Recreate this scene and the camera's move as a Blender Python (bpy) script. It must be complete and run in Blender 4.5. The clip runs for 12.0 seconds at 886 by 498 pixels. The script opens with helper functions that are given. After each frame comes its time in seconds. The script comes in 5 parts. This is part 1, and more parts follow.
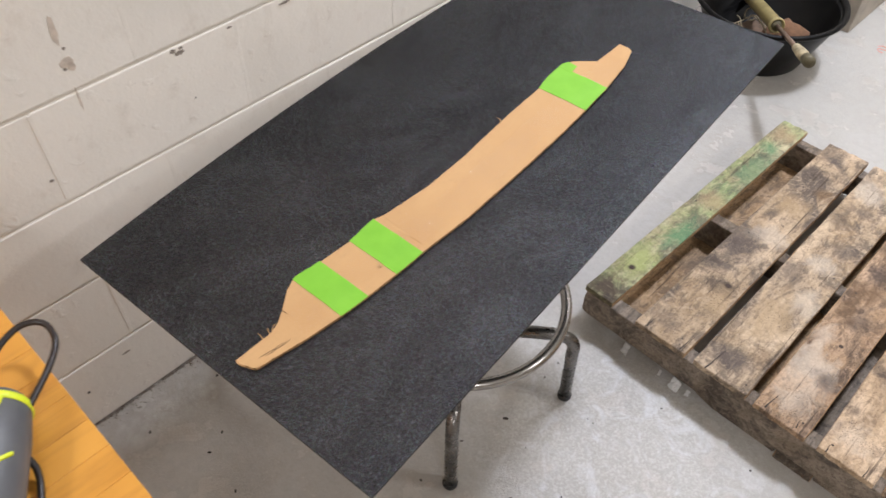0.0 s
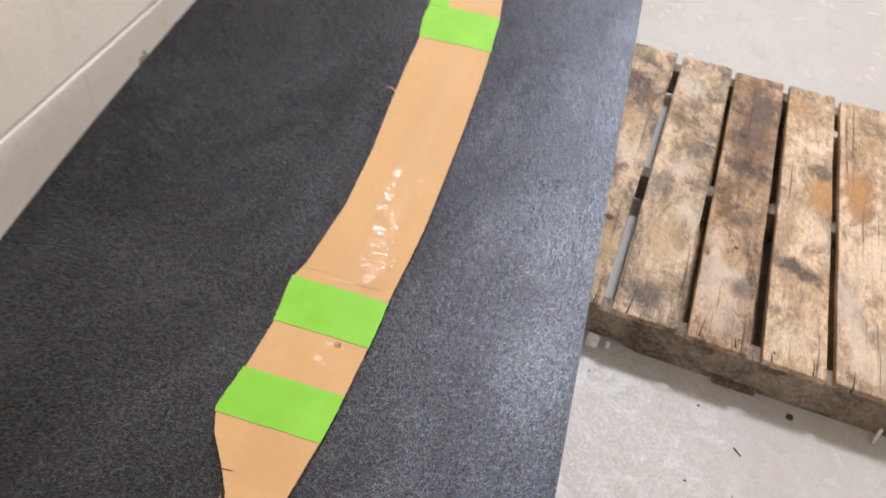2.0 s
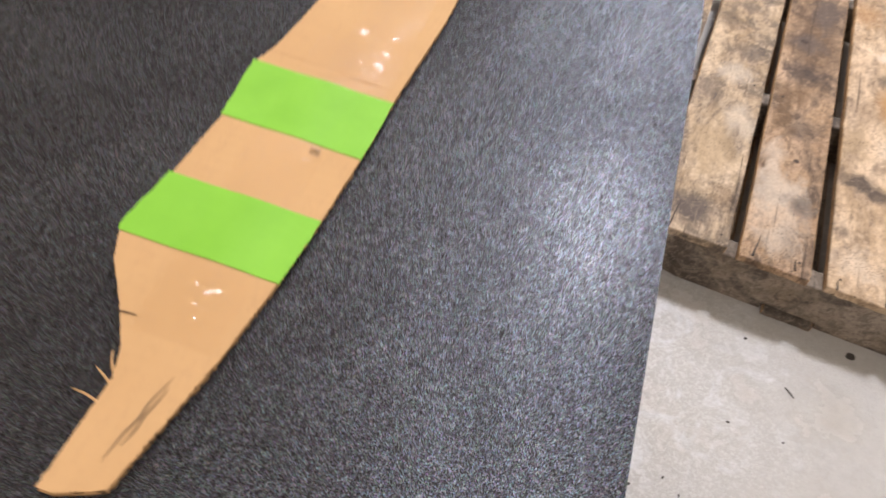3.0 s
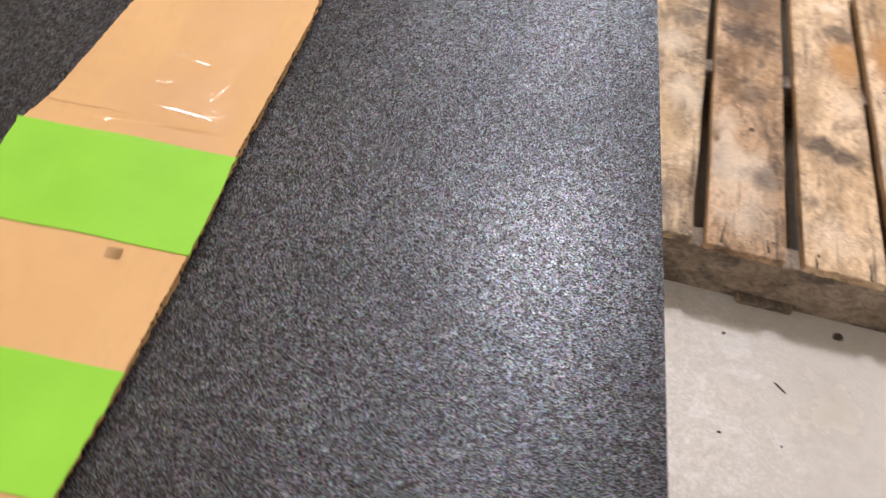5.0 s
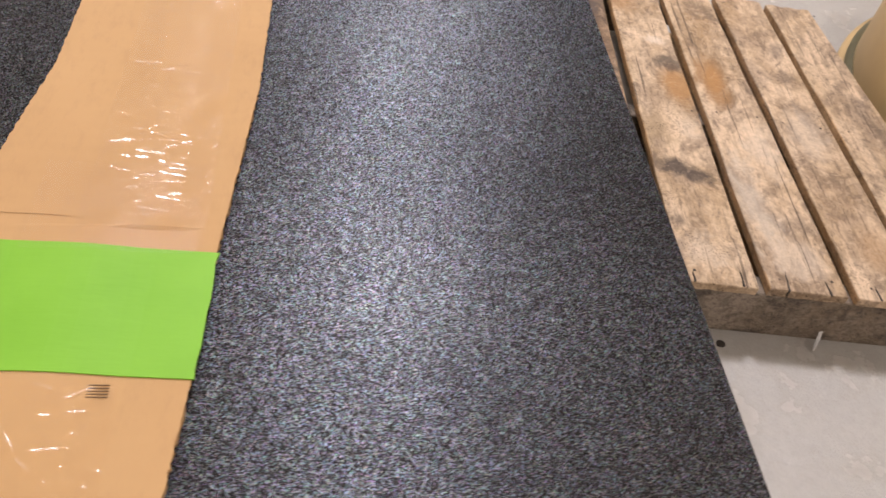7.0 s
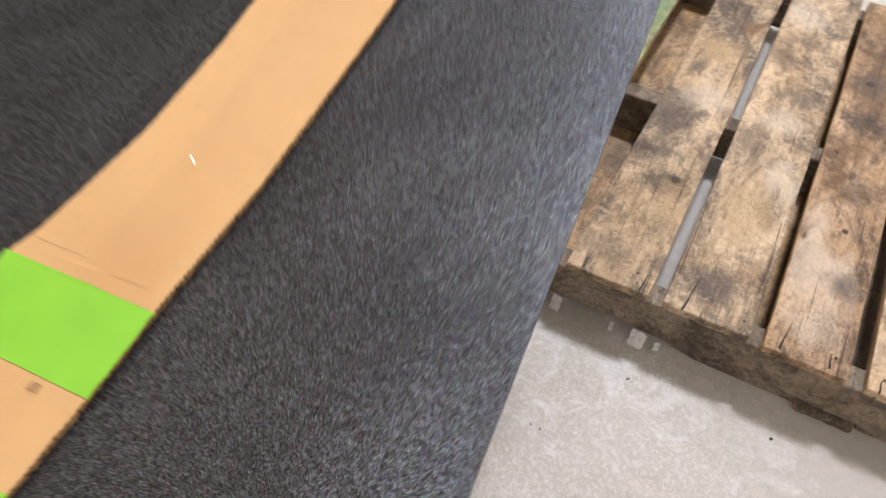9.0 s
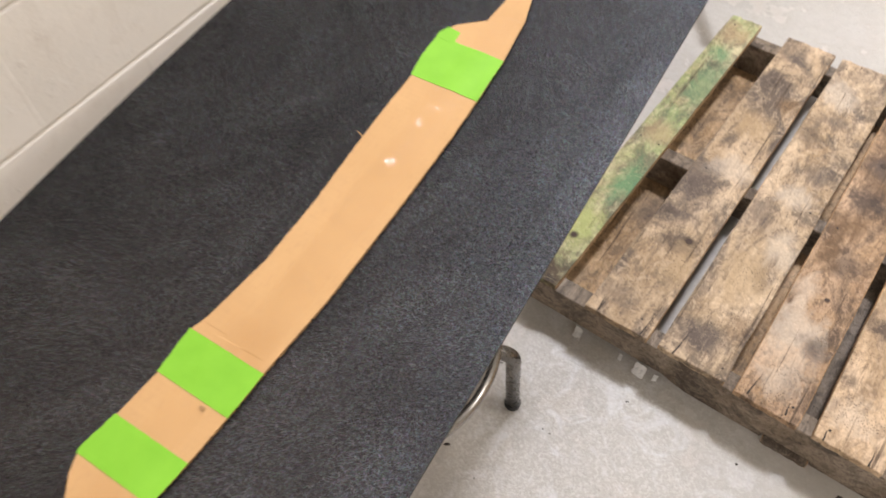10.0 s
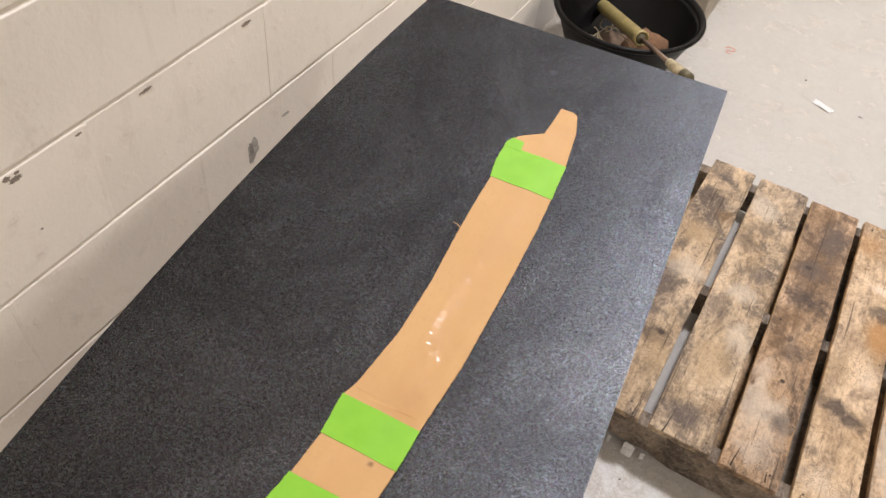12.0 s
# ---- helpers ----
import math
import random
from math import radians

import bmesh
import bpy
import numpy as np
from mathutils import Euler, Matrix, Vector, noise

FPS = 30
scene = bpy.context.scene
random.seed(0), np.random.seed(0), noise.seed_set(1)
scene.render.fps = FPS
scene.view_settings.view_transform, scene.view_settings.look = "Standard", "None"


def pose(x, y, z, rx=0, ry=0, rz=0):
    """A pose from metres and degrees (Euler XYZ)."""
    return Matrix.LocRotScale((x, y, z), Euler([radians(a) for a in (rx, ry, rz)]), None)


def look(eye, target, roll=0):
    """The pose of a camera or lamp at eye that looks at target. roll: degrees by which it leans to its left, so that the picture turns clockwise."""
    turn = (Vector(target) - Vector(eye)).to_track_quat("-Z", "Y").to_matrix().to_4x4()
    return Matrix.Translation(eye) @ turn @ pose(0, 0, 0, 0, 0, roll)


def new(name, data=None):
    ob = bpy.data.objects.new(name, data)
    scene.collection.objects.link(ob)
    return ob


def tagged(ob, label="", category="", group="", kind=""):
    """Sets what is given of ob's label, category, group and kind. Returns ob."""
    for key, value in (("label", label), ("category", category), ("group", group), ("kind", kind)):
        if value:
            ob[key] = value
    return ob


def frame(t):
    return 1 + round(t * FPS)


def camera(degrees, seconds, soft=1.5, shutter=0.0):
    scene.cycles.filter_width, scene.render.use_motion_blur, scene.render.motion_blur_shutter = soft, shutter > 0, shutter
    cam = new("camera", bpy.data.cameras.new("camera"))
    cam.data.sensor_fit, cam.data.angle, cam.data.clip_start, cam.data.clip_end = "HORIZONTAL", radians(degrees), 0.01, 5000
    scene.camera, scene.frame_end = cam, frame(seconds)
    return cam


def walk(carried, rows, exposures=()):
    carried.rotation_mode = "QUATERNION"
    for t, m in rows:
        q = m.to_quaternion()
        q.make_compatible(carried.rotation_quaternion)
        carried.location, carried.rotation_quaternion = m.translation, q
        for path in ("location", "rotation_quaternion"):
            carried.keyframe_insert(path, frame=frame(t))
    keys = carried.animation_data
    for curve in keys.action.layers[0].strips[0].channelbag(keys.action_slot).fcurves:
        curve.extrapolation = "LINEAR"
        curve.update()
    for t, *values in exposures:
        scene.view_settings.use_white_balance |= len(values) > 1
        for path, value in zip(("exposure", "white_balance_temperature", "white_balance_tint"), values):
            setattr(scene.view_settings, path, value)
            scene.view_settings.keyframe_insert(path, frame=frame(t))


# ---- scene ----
cam = camera(58.7, 12.0, 1.5, 0.6)
PATH = [
    (0, (1.203, -0.262, 1.629), (0.273, 0.703, 0.144), 0.8),
    (0.5, (1.181, -0.22, 1.595), (0.299, 0.77, 0.099), 2.1),
    (1, (1.033, -0.196, 1.541), (0.276, 0.874, 0.03), 2.7),
    (1.5, (0.899, -0.183, 1.499), (0.347, 0.979, -0.032), 4.4),
    (2, (0.819, -0.159, 1.403), (0.479, 1.089, -0.122), 6.5),
    (2.5, (0.782, -0.133, 1.271), (0.52, 1.116, -0.269), 8.2),
    (2.7, (0.788, -0.119, 1.211), (0.519, 1.09, -0.359), 9.3),
    (4.3, (0.82, 0.005, 1.032), (0.365, 1.125, -0.562), 5.0),
    (4.5, (0.823, 0.026, 1.042), (0.421, 1.164, -0.553), 5.5),
    (5, (0.784, 0.047, 1.038), (0.605, 1.252, -0.548), 7.1),
    (5.5, (0.734, 0.048, 1.031), (0.779, 1.295, -0.532), 10.5),
    (6, (0.695, 0.062, 1.01), (0.908, 1.36, -0.497), 13.2),
    (6.5, (0.688, 0.067, 1.003), (0.948, 1.414, -0.452), 13.8),
    (8.3, (0.835, 0.089, 1.029), (0.55, 1.402, -0.452), 3.9),
    (8.5, (0.846, 0.108, 1.023), (0.496, 1.382, -0.478), 3.8),
    (9, (0.889, 0.137, 1.144), (0.37, 1.198, -0.471), 1.8),
    (9.5, (0.959, 0.168, 1.376), (0.377, 1.036, -0.329), -0.7),
    (10, (1.024, 0.121, 1.502), (0.312, 0.971, -0.163), -4.6),
    (10.5, (1.049, 0.04, 1.574), (0.26, 0.965, -0.014), -4.5),
    (11, (0.998, -0.05, 1.606), (0.225, 0.987, 0.081), -2.4),
    (11.5, (0.918, -0.109, 1.602), (0.259, 1.049, 0.111), 2.7),
    (12, (0.836, -0.138, 1.574), (0.28, 1.086, 0.093), 7.7),
]
# seconds, stops, kelvin, tint
EXPOSURES = [(0, -0.02, 6250, 11), (1, 0.04, 6380, 12), (2, 0.0, 6520, 13), (2.5, 0.02, 6580, 14), (4.5, 0.14, 6800, 14), (5, 0.06, 6950, 15), (5.5, -0.08, 6900, 16), (6.5, -0.20, 6900, 18), (8.5, 0.02, 6700, 13), (9, 0.08, 6720, 12), (10, 0.08, 6780, 12), (11, 0.0, 6960, 13), (11.5, -0.10, 7020, 13), (12, -0.08, 7000, 13)]
walk(cam, [(t, look(eye, target, roll)) for t, eye, target, roll in PATH], EXPOSURES)

# ---- world and lights ----
ROOM_X, ROOM_Y0, ROOM_Y1, CEIL = 7.0, -4.6, 8.8, 4.2

world = bpy.data.worlds.new("world")
scene.world = world
world.use_nodes = True
world.node_tree.nodes["Background"].inputs[0].default_value = (0.9, 0.95, 1.0, 1)
world.node_tree.nodes["Background"].inputs[1].default_value = 0.02


def lamp(x, y, watts, size=0.50, colour=(1.03, 0.985, 0.96)):
    d = bpy.data.lights.new("key_and_fill_lamp", "AREA")
    d.shape, d.size, d.energy, d.color = "DISK", size, watts, colour
    ob = new("key_and_fill_lamp", d)
    ob.matrix_world = pose(x, y, CEIL - 0.155)
    return ob


# main lamp set from glare and shadows; the last three are added, unseen fill
MAIN = 144.0
LAMPS = [(0.88, 2.85, 1.0), (0.88, 5.8, 0.30), (4.2, 2.60, 0.50), (4.2, -1.8, 0.34), (0.88, -2.8, 0.40)]
for lx, ly, k in LAMPS:
    if k == 1.0:
        lamp(lx, ly, MAIN, colour=(0.95, 0.985, 1.10))
    else:
        lamp(lx, ly, MAIN * k)


# ---- materials ----
def nodes_of(name):
    m = bpy.data.materials.new(name)
    m.use_nodes = True
    t = m.node_tree
    return m, t, t.nodes["Principled BSDF"]


class Net:
    """Small helper to wire shader nodes."""

    def __init__(self, name, rough=0.6, metal=0.0, spec=0.5):
        self.m, self.t, self.b = nodes_of(name)
        self.b.inputs["Roughness"].default_value = rough
        self.b.inputs["Metallic"].default_value = metal
        self.b.inputs["Specular IOR Level"].default_value = spec
        self.coord = self.node("ShaderNodeTexCoord").outputs["Object"]

    def node(self, kind, **values):
        n = self.t.nodes.new(kind)
        for k, v in values.items():
            n.inputs[k].default_value = v
        return n

    def wire(self, a, b):
        self.t.links.new(a, b)

    def shift(self, spread=9.0):
        """Moves the texture by the object's own random number."""
        info = self.node("ShaderNodeObjectInfo")
        mul = self.node("ShaderNodeVectorMath")
        mul.operation = "SCALE"
        mul.inputs[0].default_value = (spread, -spread * 0.7, spread * 0.4)
        self.wire(info.outputs["Random"], mul.inputs["Scale"])
        add = self.node("ShaderNodeVectorMath")
        self.wire(self.coord, add.inputs[0])
        self.wire(mul.outputs[0], add.inputs[1])
        self.coord = add.outputs[0]
        return info.outputs["Random"]

    def stretched(self, scale):
        n = self.node("ShaderNodeMapping")
        n.inputs["Scale"].default_value = scale
        self.wire(self.coord, n.inputs["Vector"])
        return n.outputs[0]

    def noise(self, scale, detail=4.0, rough=0.55, vector=None, twist=0.0):
        n = self.node("ShaderNodeTexNoise", Scale=scale, Detail=detail, Roughness=rough, Distortion=twist)
        self.wire(vector or self.coord, n.inputs["Vector"])
        return n.outputs["Fac"]

    def cells(self, scale, vector=None, feature="F1", out="Distance"):
        n = self.node("ShaderNodeTexVoronoi", Scale=scale)
        n.feature = feature
        self.wire(vector or self.coord, n.inputs["Vector"])
        return n.outputs[out]

    def ramp(self, fac, stops):
        n = self.node("ShaderNodeValToRGB")
        e = n.color_ramp.elements
        while len(e) < len(stops):
            e.new(0.5)
        for el, (p, c) in zip(e, stops):
            el.position = p
            el.color = (*c, 1) if not isinstance(c, (int, float)) else (c, c, c, 1)
        self.wire(fac, n.inputs[0])
        return n.outputs[0]

    def mix(self, fac, a, b, how="MIX"):
        n = self.node("ShaderNodeMix")
        n.data_type, n.blend_type = "RGBA", how
        for socket, v in ((n.inputs[0], fac), (n.inputs[6], a), (n.inputs[7], b)):
            if isinstance(v, (int, float)):
                socket.default_value = v
            elif isinstance(v, tuple):
                socket.default_value = (*v, 1)
            else:
                self.wire(v, socket)
        return n.outputs[2]

    def maths(self, how, a, b):
        n = self.node("ShaderNodeMath")
        n.operation = how
        for socket, v in zip(n.inputs, (a, b)):
            if isinstance(v, (int, float)):
                socket.default_value = v
            else:
                self.wire(v, socket)
        return n.outputs[0]

    def colour(self, c):
        if isinstance(c, tuple):
            self.b.inputs["Base Color"].default_value = (*c, 1)
        else:
            self.wire(c, self.b.inputs["Base Color"])
        return self

    def rough(self, fac, low, high):
        n = self.node("ShaderNodeMapRange")
        n.inputs["To Min"].default_value, n.inputs["To Max"].default_value = low, high
        self.wire(fac, n.inputs["Value"])
        self.wire(n.outputs[0], self.b.inputs["Roughness"])
        return self

    def bump(self, *layers):
        """Layers of (height, strength, distance in metres)."""
        last = None
        for height, strength, far in layers:
            n = self.node("ShaderNodeBump", Strength=strength, Distance=far)
            self.wire(height, n.inputs["Height"])
            if last:
                self.wire(last, n.inputs["Normal"])
            last = n.outputs[0]
        self.wire(last, self.b.inputs["Normal"])
        return self


def wall_paint():
    n = Net("block_paint", 0.5)
    n.shift(3.0)
    big, mid, fine = n.noise(2.6, 3), n.noise(17, 5, 0.65), n.noise(150, 3)
    base = n.ramp(big, [(0.3, (0.83, 0.785, 0.71)), (0.7, (0.89, 0.845, 0.77))])
    dirt = n.ramp(mid, [(0.56, 0.0), (0.78, 1.0)])
    col = n.mix(n.maths("MULTIPLY", dirt, 0.24), base, (0.46, 0.37, 0.28))
    pits = n.ramp(n.cells(70), [(0.0, 1.0), (0.13, 0.0)])
    pits = n.maths("MULTIPLY", pits, n.ramp(n.noise(23, 2), [(0.6, 0.0), (0.68, 1.0)]))
    col = n.mix(n.maths("MULTIPLY", pits, 0.45), col, (0.30, 0.26, 0.21))
    flakes = n.ramp(n.noise(34, 4, 0.55, None, 0.2), [(0.58, 0.0), (0.66, 1.0)])
    flakes = n.maths("MULTIPLY", flakes, n.ramp(n.noise(4.5, 3), [(0.45, 0.0), (0.6, 1.0)]))
    drips = n.ramp(n.noise(16, 5, 0.6, n.stretched((1.0, 1.0, 0.16))), [(0.60, 0.0), (0.74, 1.0)])
    col = n.mix(n.maths("MULTIPLY", drips, 0.13), col, (0.42, 0.34, 0.26))
    col = n.mix(n.maths("MULTIPLY", flakes, 0.10), col, (0.90, 0.87, 0.81))
    return n.colour(col).rough(mid, 0.36, 0.58).bump((mid, 0.22, 0.005), (n.noise(62, 4, 0.6), 0.30, 0.0022), (fine, 0.26, 0.0014), (flakes, 0.5, 0.0012), (pits, -0.6, 0.002)).m


def mortar_paint():
    n = Net("joint_paint", 0.55)
    col = n.ramp(n.noise(14, 5), [(0.3, (0.80, 0.755, 0.68)), (0.7, (0.88, 0.835, 0.76))])
    return n.colour(col).bump((n.noise(90, 4), 0.4, 0.003)).m


def plain_plaster(name, c):
    n = Net(name, 0.7)
    col = n.ramp(n.noise(1.3, 4), [(0.3, tuple(v * 0.93 for v in c)), (0.7, c)])
    return n.colour(col).bump((n.noise(60, 4), 0.15, 0.002)).m


def floor_paint():
    """Grey-white floor paint: nearly plain, blotchy with painted-in glints on one patch, a few brown stains."""
    n = Net("floor_paint", 0.35)
    big, mid = n.noise(1.1, 4, 0.6), n.noise(9, 6, 0.6)
    lumps, fine = n.noise(150, 5, 0.72), n.noise(520, 2)
    base = n.ramp(big, [(0.3, (0.415, 0.395, 0.358)), (0.7, (0.468, 0.450, 0.414))])
    off = n.node("ShaderNodeMapping")
    off.inputs["Location"].default_value, off.inputs["Scale"].default_value = (-0.88 / 0.42, -0.64 / 0.36, 0.0), (1 / 0.42, 1 / 0.36, 0.0)
    n.wire(n.coord, off.inputs["Vector"])
    far = n.node("ShaderNodeVectorMath")
    far.operation = "LENGTH"
    n.wire(off.outputs[0], far.inputs[0])
    mottled = n.ramp(n.maths("ADD", far.outputs["Value"], n.maths("MULTIPLY", n.maths("SUBTRACT", mid, 0.5), 1.2)), [(0.45, 1.0), (1.1, 0.12)])
    stain = n.ramp(mid, [(0.50, 0.0), (0.72, 1.0)])
    col = n.mix(n.maths("MULTIPLY", stain, 0.30), base, (0.38, 0.315, 0.235))
    specks = n.ramp(n.cells(34), [(0.0, 1.0), (0.06, 0.0)])
    specks = n.maths("MULTIPLY", specks, n.ramp(n.noise(5, 2), [(0.5, 0.0), (0.62, 1.0)]))
    col = n.mix(n.maths("MULTIPLY", specks, 0.5), col, (0.22, 0.19, 0.16))
    # pale, dull and bluish dabs paint the sparkle of bumpy gloss into this patch
    dabs = n.noise(135, 5, 0.70, None, 0.8)
    col = n.mix(n.maths("MULTIPLY", n.ramp(dabs, [(0.48, 0.0), (0.60, 1.0)]), n.maths("MULTIPLY", mottled, 0.26)), col, (0.80, 0.80, 0.78))
    col = n.mix(n.maths("MULTIPLY", n.ramp(dabs, [(0.38, 1.0), (0.48, 0.0)]), n.maths("MULTIPLY", mottled, 0.22)), col, (0.36, 0.345, 0.315))
    cool = n.ramp(n.noise(13, 7, 0.68, None, 1.2), [(0.50, 0.0), (0.62, 1.0)])
    col = n.mix(n.maths("MULTIPLY", cool, n.maths("MULTIPLY", mottled, 0.35)), col, (0.70, 0.73, 0.76))
    col = n.mix(1.0, col, n.ramp(n.noise(46, 7, 0.75), [(0.34, 0.94), (0.5, 1.0), (0.66, 1.04)]), "MULTIPLY")
    # swept-up grime in a strip along the block wall
    side = n.node("ShaderNodeSeparateXYZ")
    n.wire(n.coord, side.inputs[0])
    strip = n.ramp(n.maths("ADD", side.outputs["X"], n.maths("MULTIPLY", n.maths("SUBTRACT", n.noise(11, 7, 0.7), 0.5), 0.34)), [(0.02, 1.0), (0.15, 0.0)])
    col = n.mix(n.maths("MULTIPLY", strip, 0.55), col, (0.21, 0.175, 0.135))
    rub = n.ramp(n.noise(14, 8, 0.8, n.stretched((1.0, 0.25, 1.0)), 0.6), [(0.62, 0.0), (0.70, 1.0)])
    col = n.mix(n.maths("MULTIPLY", rub, 0.16), col, (0.30, 0.27, 0.235))
    return n.colour(col).rough(mid, 0.18, 0.34).bump((lumps, 0.7, 0.0030), (fine, 0.15, 0.0008), (mid, 0.2, 0.004)).m


def sheet_plastic():
    """Black plastic with a fine pebbled grain: shiny facets among dull valleys, a little dust."""
    n = Net("textured_black_plastic", 0.5, 0.0, 0.4)
    grain, pebble = n.noise(1300, 2, 0.7), n.noise(480, 3, 0.65)
    wide, mottle = n.noise(3.5, 6, 0.65), n.noise(230, 3, 0.7)
    hue = n.cells(1900, out="Color")
    strokes = n.noise(1350, 3, 0.65, n.stretched((1.0, 0.62, 1.0)), 1.4)
    spark = n.ramp(n.mix(0.50, n.cells(2300, out="Color"), strokes), [(0.42, 0.0), (0.53, 0.18), (0.63, 1.12)])
    spark = n.maths("MULTIPLY", spark, n.ramp(mottle, [(0.36, 0.55), (0.64, 1.35)]))
    spark = n.maths("MULTIPLY", spark, n.ramp(n.noise(4.5, 6, 0.68, n.stretched((1.0, 0.6, 1.0)), 1.6), [(0.35, 0.68), (0.65, 1.30)]))
    col = n.ramp(wide, [(0.3, (0.0050, 0.0047, 0.0047)), (0.75, (0.0085, 0.0080, 0.0080))])
    dust = n.maths("MULTIPLY", n.ramp(grain, [(0.46, 0.0), (0.60, 1.0)]), n.ramp(n.noise(2.7, 5, 0.65), [(0.35, 0.12), (0.65, 0.32)]))
    # dust tint fades towards the wall, painting that side of the sheet darker
    side = n.node("ShaderNodeSeparateXYZ")
    n.wire(n.coord, side.inputs[0])
    dust = n.maths("MULTIPLY", dust, n.ramp(n.maths("ADD", side.outputs["X"], n.maths("MULTIPLY", n.noise(3, 4), 0.3)), [(0.0, 0.10), (0.45, 1.0)]))
    # more of the brown-grey tint over the end by the bench, making it paler
    near = n.node("ShaderNodeVectorMath")
    near.operation = "LENGTH"
    off = n.node("ShaderNodeMapping")
    off.inputs["Location"].default_value, off.inputs["Scale"].default_value = (-0.30, 0.85, 0.0), (2.2, 2.2, 0.0)
    n.wire(n.coord, off.inputs["Vector"])
    n.wire(off.outputs[0], near.inputs[0])
    bench_end = n.ramp(n.maths("ADD", near.outputs["Value"], n.maths("SUBTRACT", n.noise(6, 6, 0.65, None, 1.0), 0.5)), [(0.2, 1.0), (1.0, 0.0)])
    dust = n.maths("ADD", dust, n.maths("MULTIPLY", bench_end, n.ramp(grain, [(0.40, 0.14), (0.60, 0.56)])))
    col = n.mix(dust, col, (0.044, 0.037, 0.034))
    n.wire(n.maths("ADD", 0.01, n.maths("MULTIPLY", spark, 2.8)), n.b.inputs["Specular IOR Level"])
    n.wire(n.mix(0.50, (0.70, 0.82, 1.0), hue), n.b.inputs["Specular Tint"])
    n.wire(n.maths("MULTIPLY", spark, 0.24), n.b.inputs["Coat Weight"])
    n.b.inputs["Coat Roughness"].default_value = 0.28
    # the grain was rolled in along the sheet, so it throws a long streak
    along = n.node("ShaderNodeVectorTransform")
    along.vector_type, along.convert_from, along.convert_to = "VECTOR", "OBJECT", "WORLD"
    along.inputs[0].default_value = (0.0, 1.0, 0.0)
    n.wire(along.outputs[0], n.b.inputs["Tangent"])
    n.b.inputs["Anisotropic"].default_value = 0.80
    return n.colour(col).rough(wide, 0.43, 0.50).bump((mottle, 0.3, 0.0003), (pebble, 0.36, 0.00022), (grain, 0.5, 0.00014)).m


def sheet_edge():
    n = Net("cut_black_plastic", 0.6)
    return n.colour(n.ramp(n.noise(200, 3), [(0.3, (0.005, 0.005, 0.005)), (0.7, (0.012, 0.012, 0.012))])).m


def kraft(name, k=1.0):
    n = Net(name, 0.72, 0.0, 0.3)
    cloud, fibre = n.noise(6, 4), n.noise(240, 4, 0.7, n.stretched((1.0, 0.35, 1.0)))
    flute = n.node("ShaderNodeTexWave", Scale=42.0, Distortion=0.6, Detail=2.0)
    flute.bands_direction = "Y"
    n.wire(n.coord, flute.inputs["Vector"])
    col = n.ramp(cloud, [(0.25, (0.55 * k, 0.328 * k, 0.146 * k)), (0.75, (0.625 * k, 0.387 * k, 0.181 * k))])
    col = n.mix(n.maths("MULTIPLY", flute.outputs["Fac"], 0.018), col, (0.40 * k, 0.23 * k, 0.11 * k))
    blur = n.ramp(n.noise(3.0, 5, 0.6, n.stretched((1.0, 3.0, 1.0))), [(0.5, 0.0), (0.7, 0.16)])
    col = n.mix(blur, col, (0.42 * k, 0.245 * k, 0.12 * k))
    col = n.mix(n.maths("MULTIPLY", n.ramp(fibre, [(0.5, 0.0), (0.8, 1.0)]), 0.22), col, (0.36 * k, 0.21 * k, 0.11 * k))
    return n.colour(col).bump((flute.outputs["Fac"], 0.05, 0.0006), (fibre, 0.2, 0.0004)).m


def green_tape_skin():
    n = Net("green_masking_tape", 0.55, 0.0, 0.35)
    crepe = n.noise(300, 3, 0.6, n.stretched((0.25, 1.0, 1.0)))
    cloud = n.noise(22, 3)
    col = n.ramp(cloud, [(0.3, (0.20, 0.495, 0.033)), (0.7, (0.235, 0.555, 0.044))])
    return n.colour(col).bump((crepe, 0.2, 0.0004), (cloud, 0.25, 0.001)).m


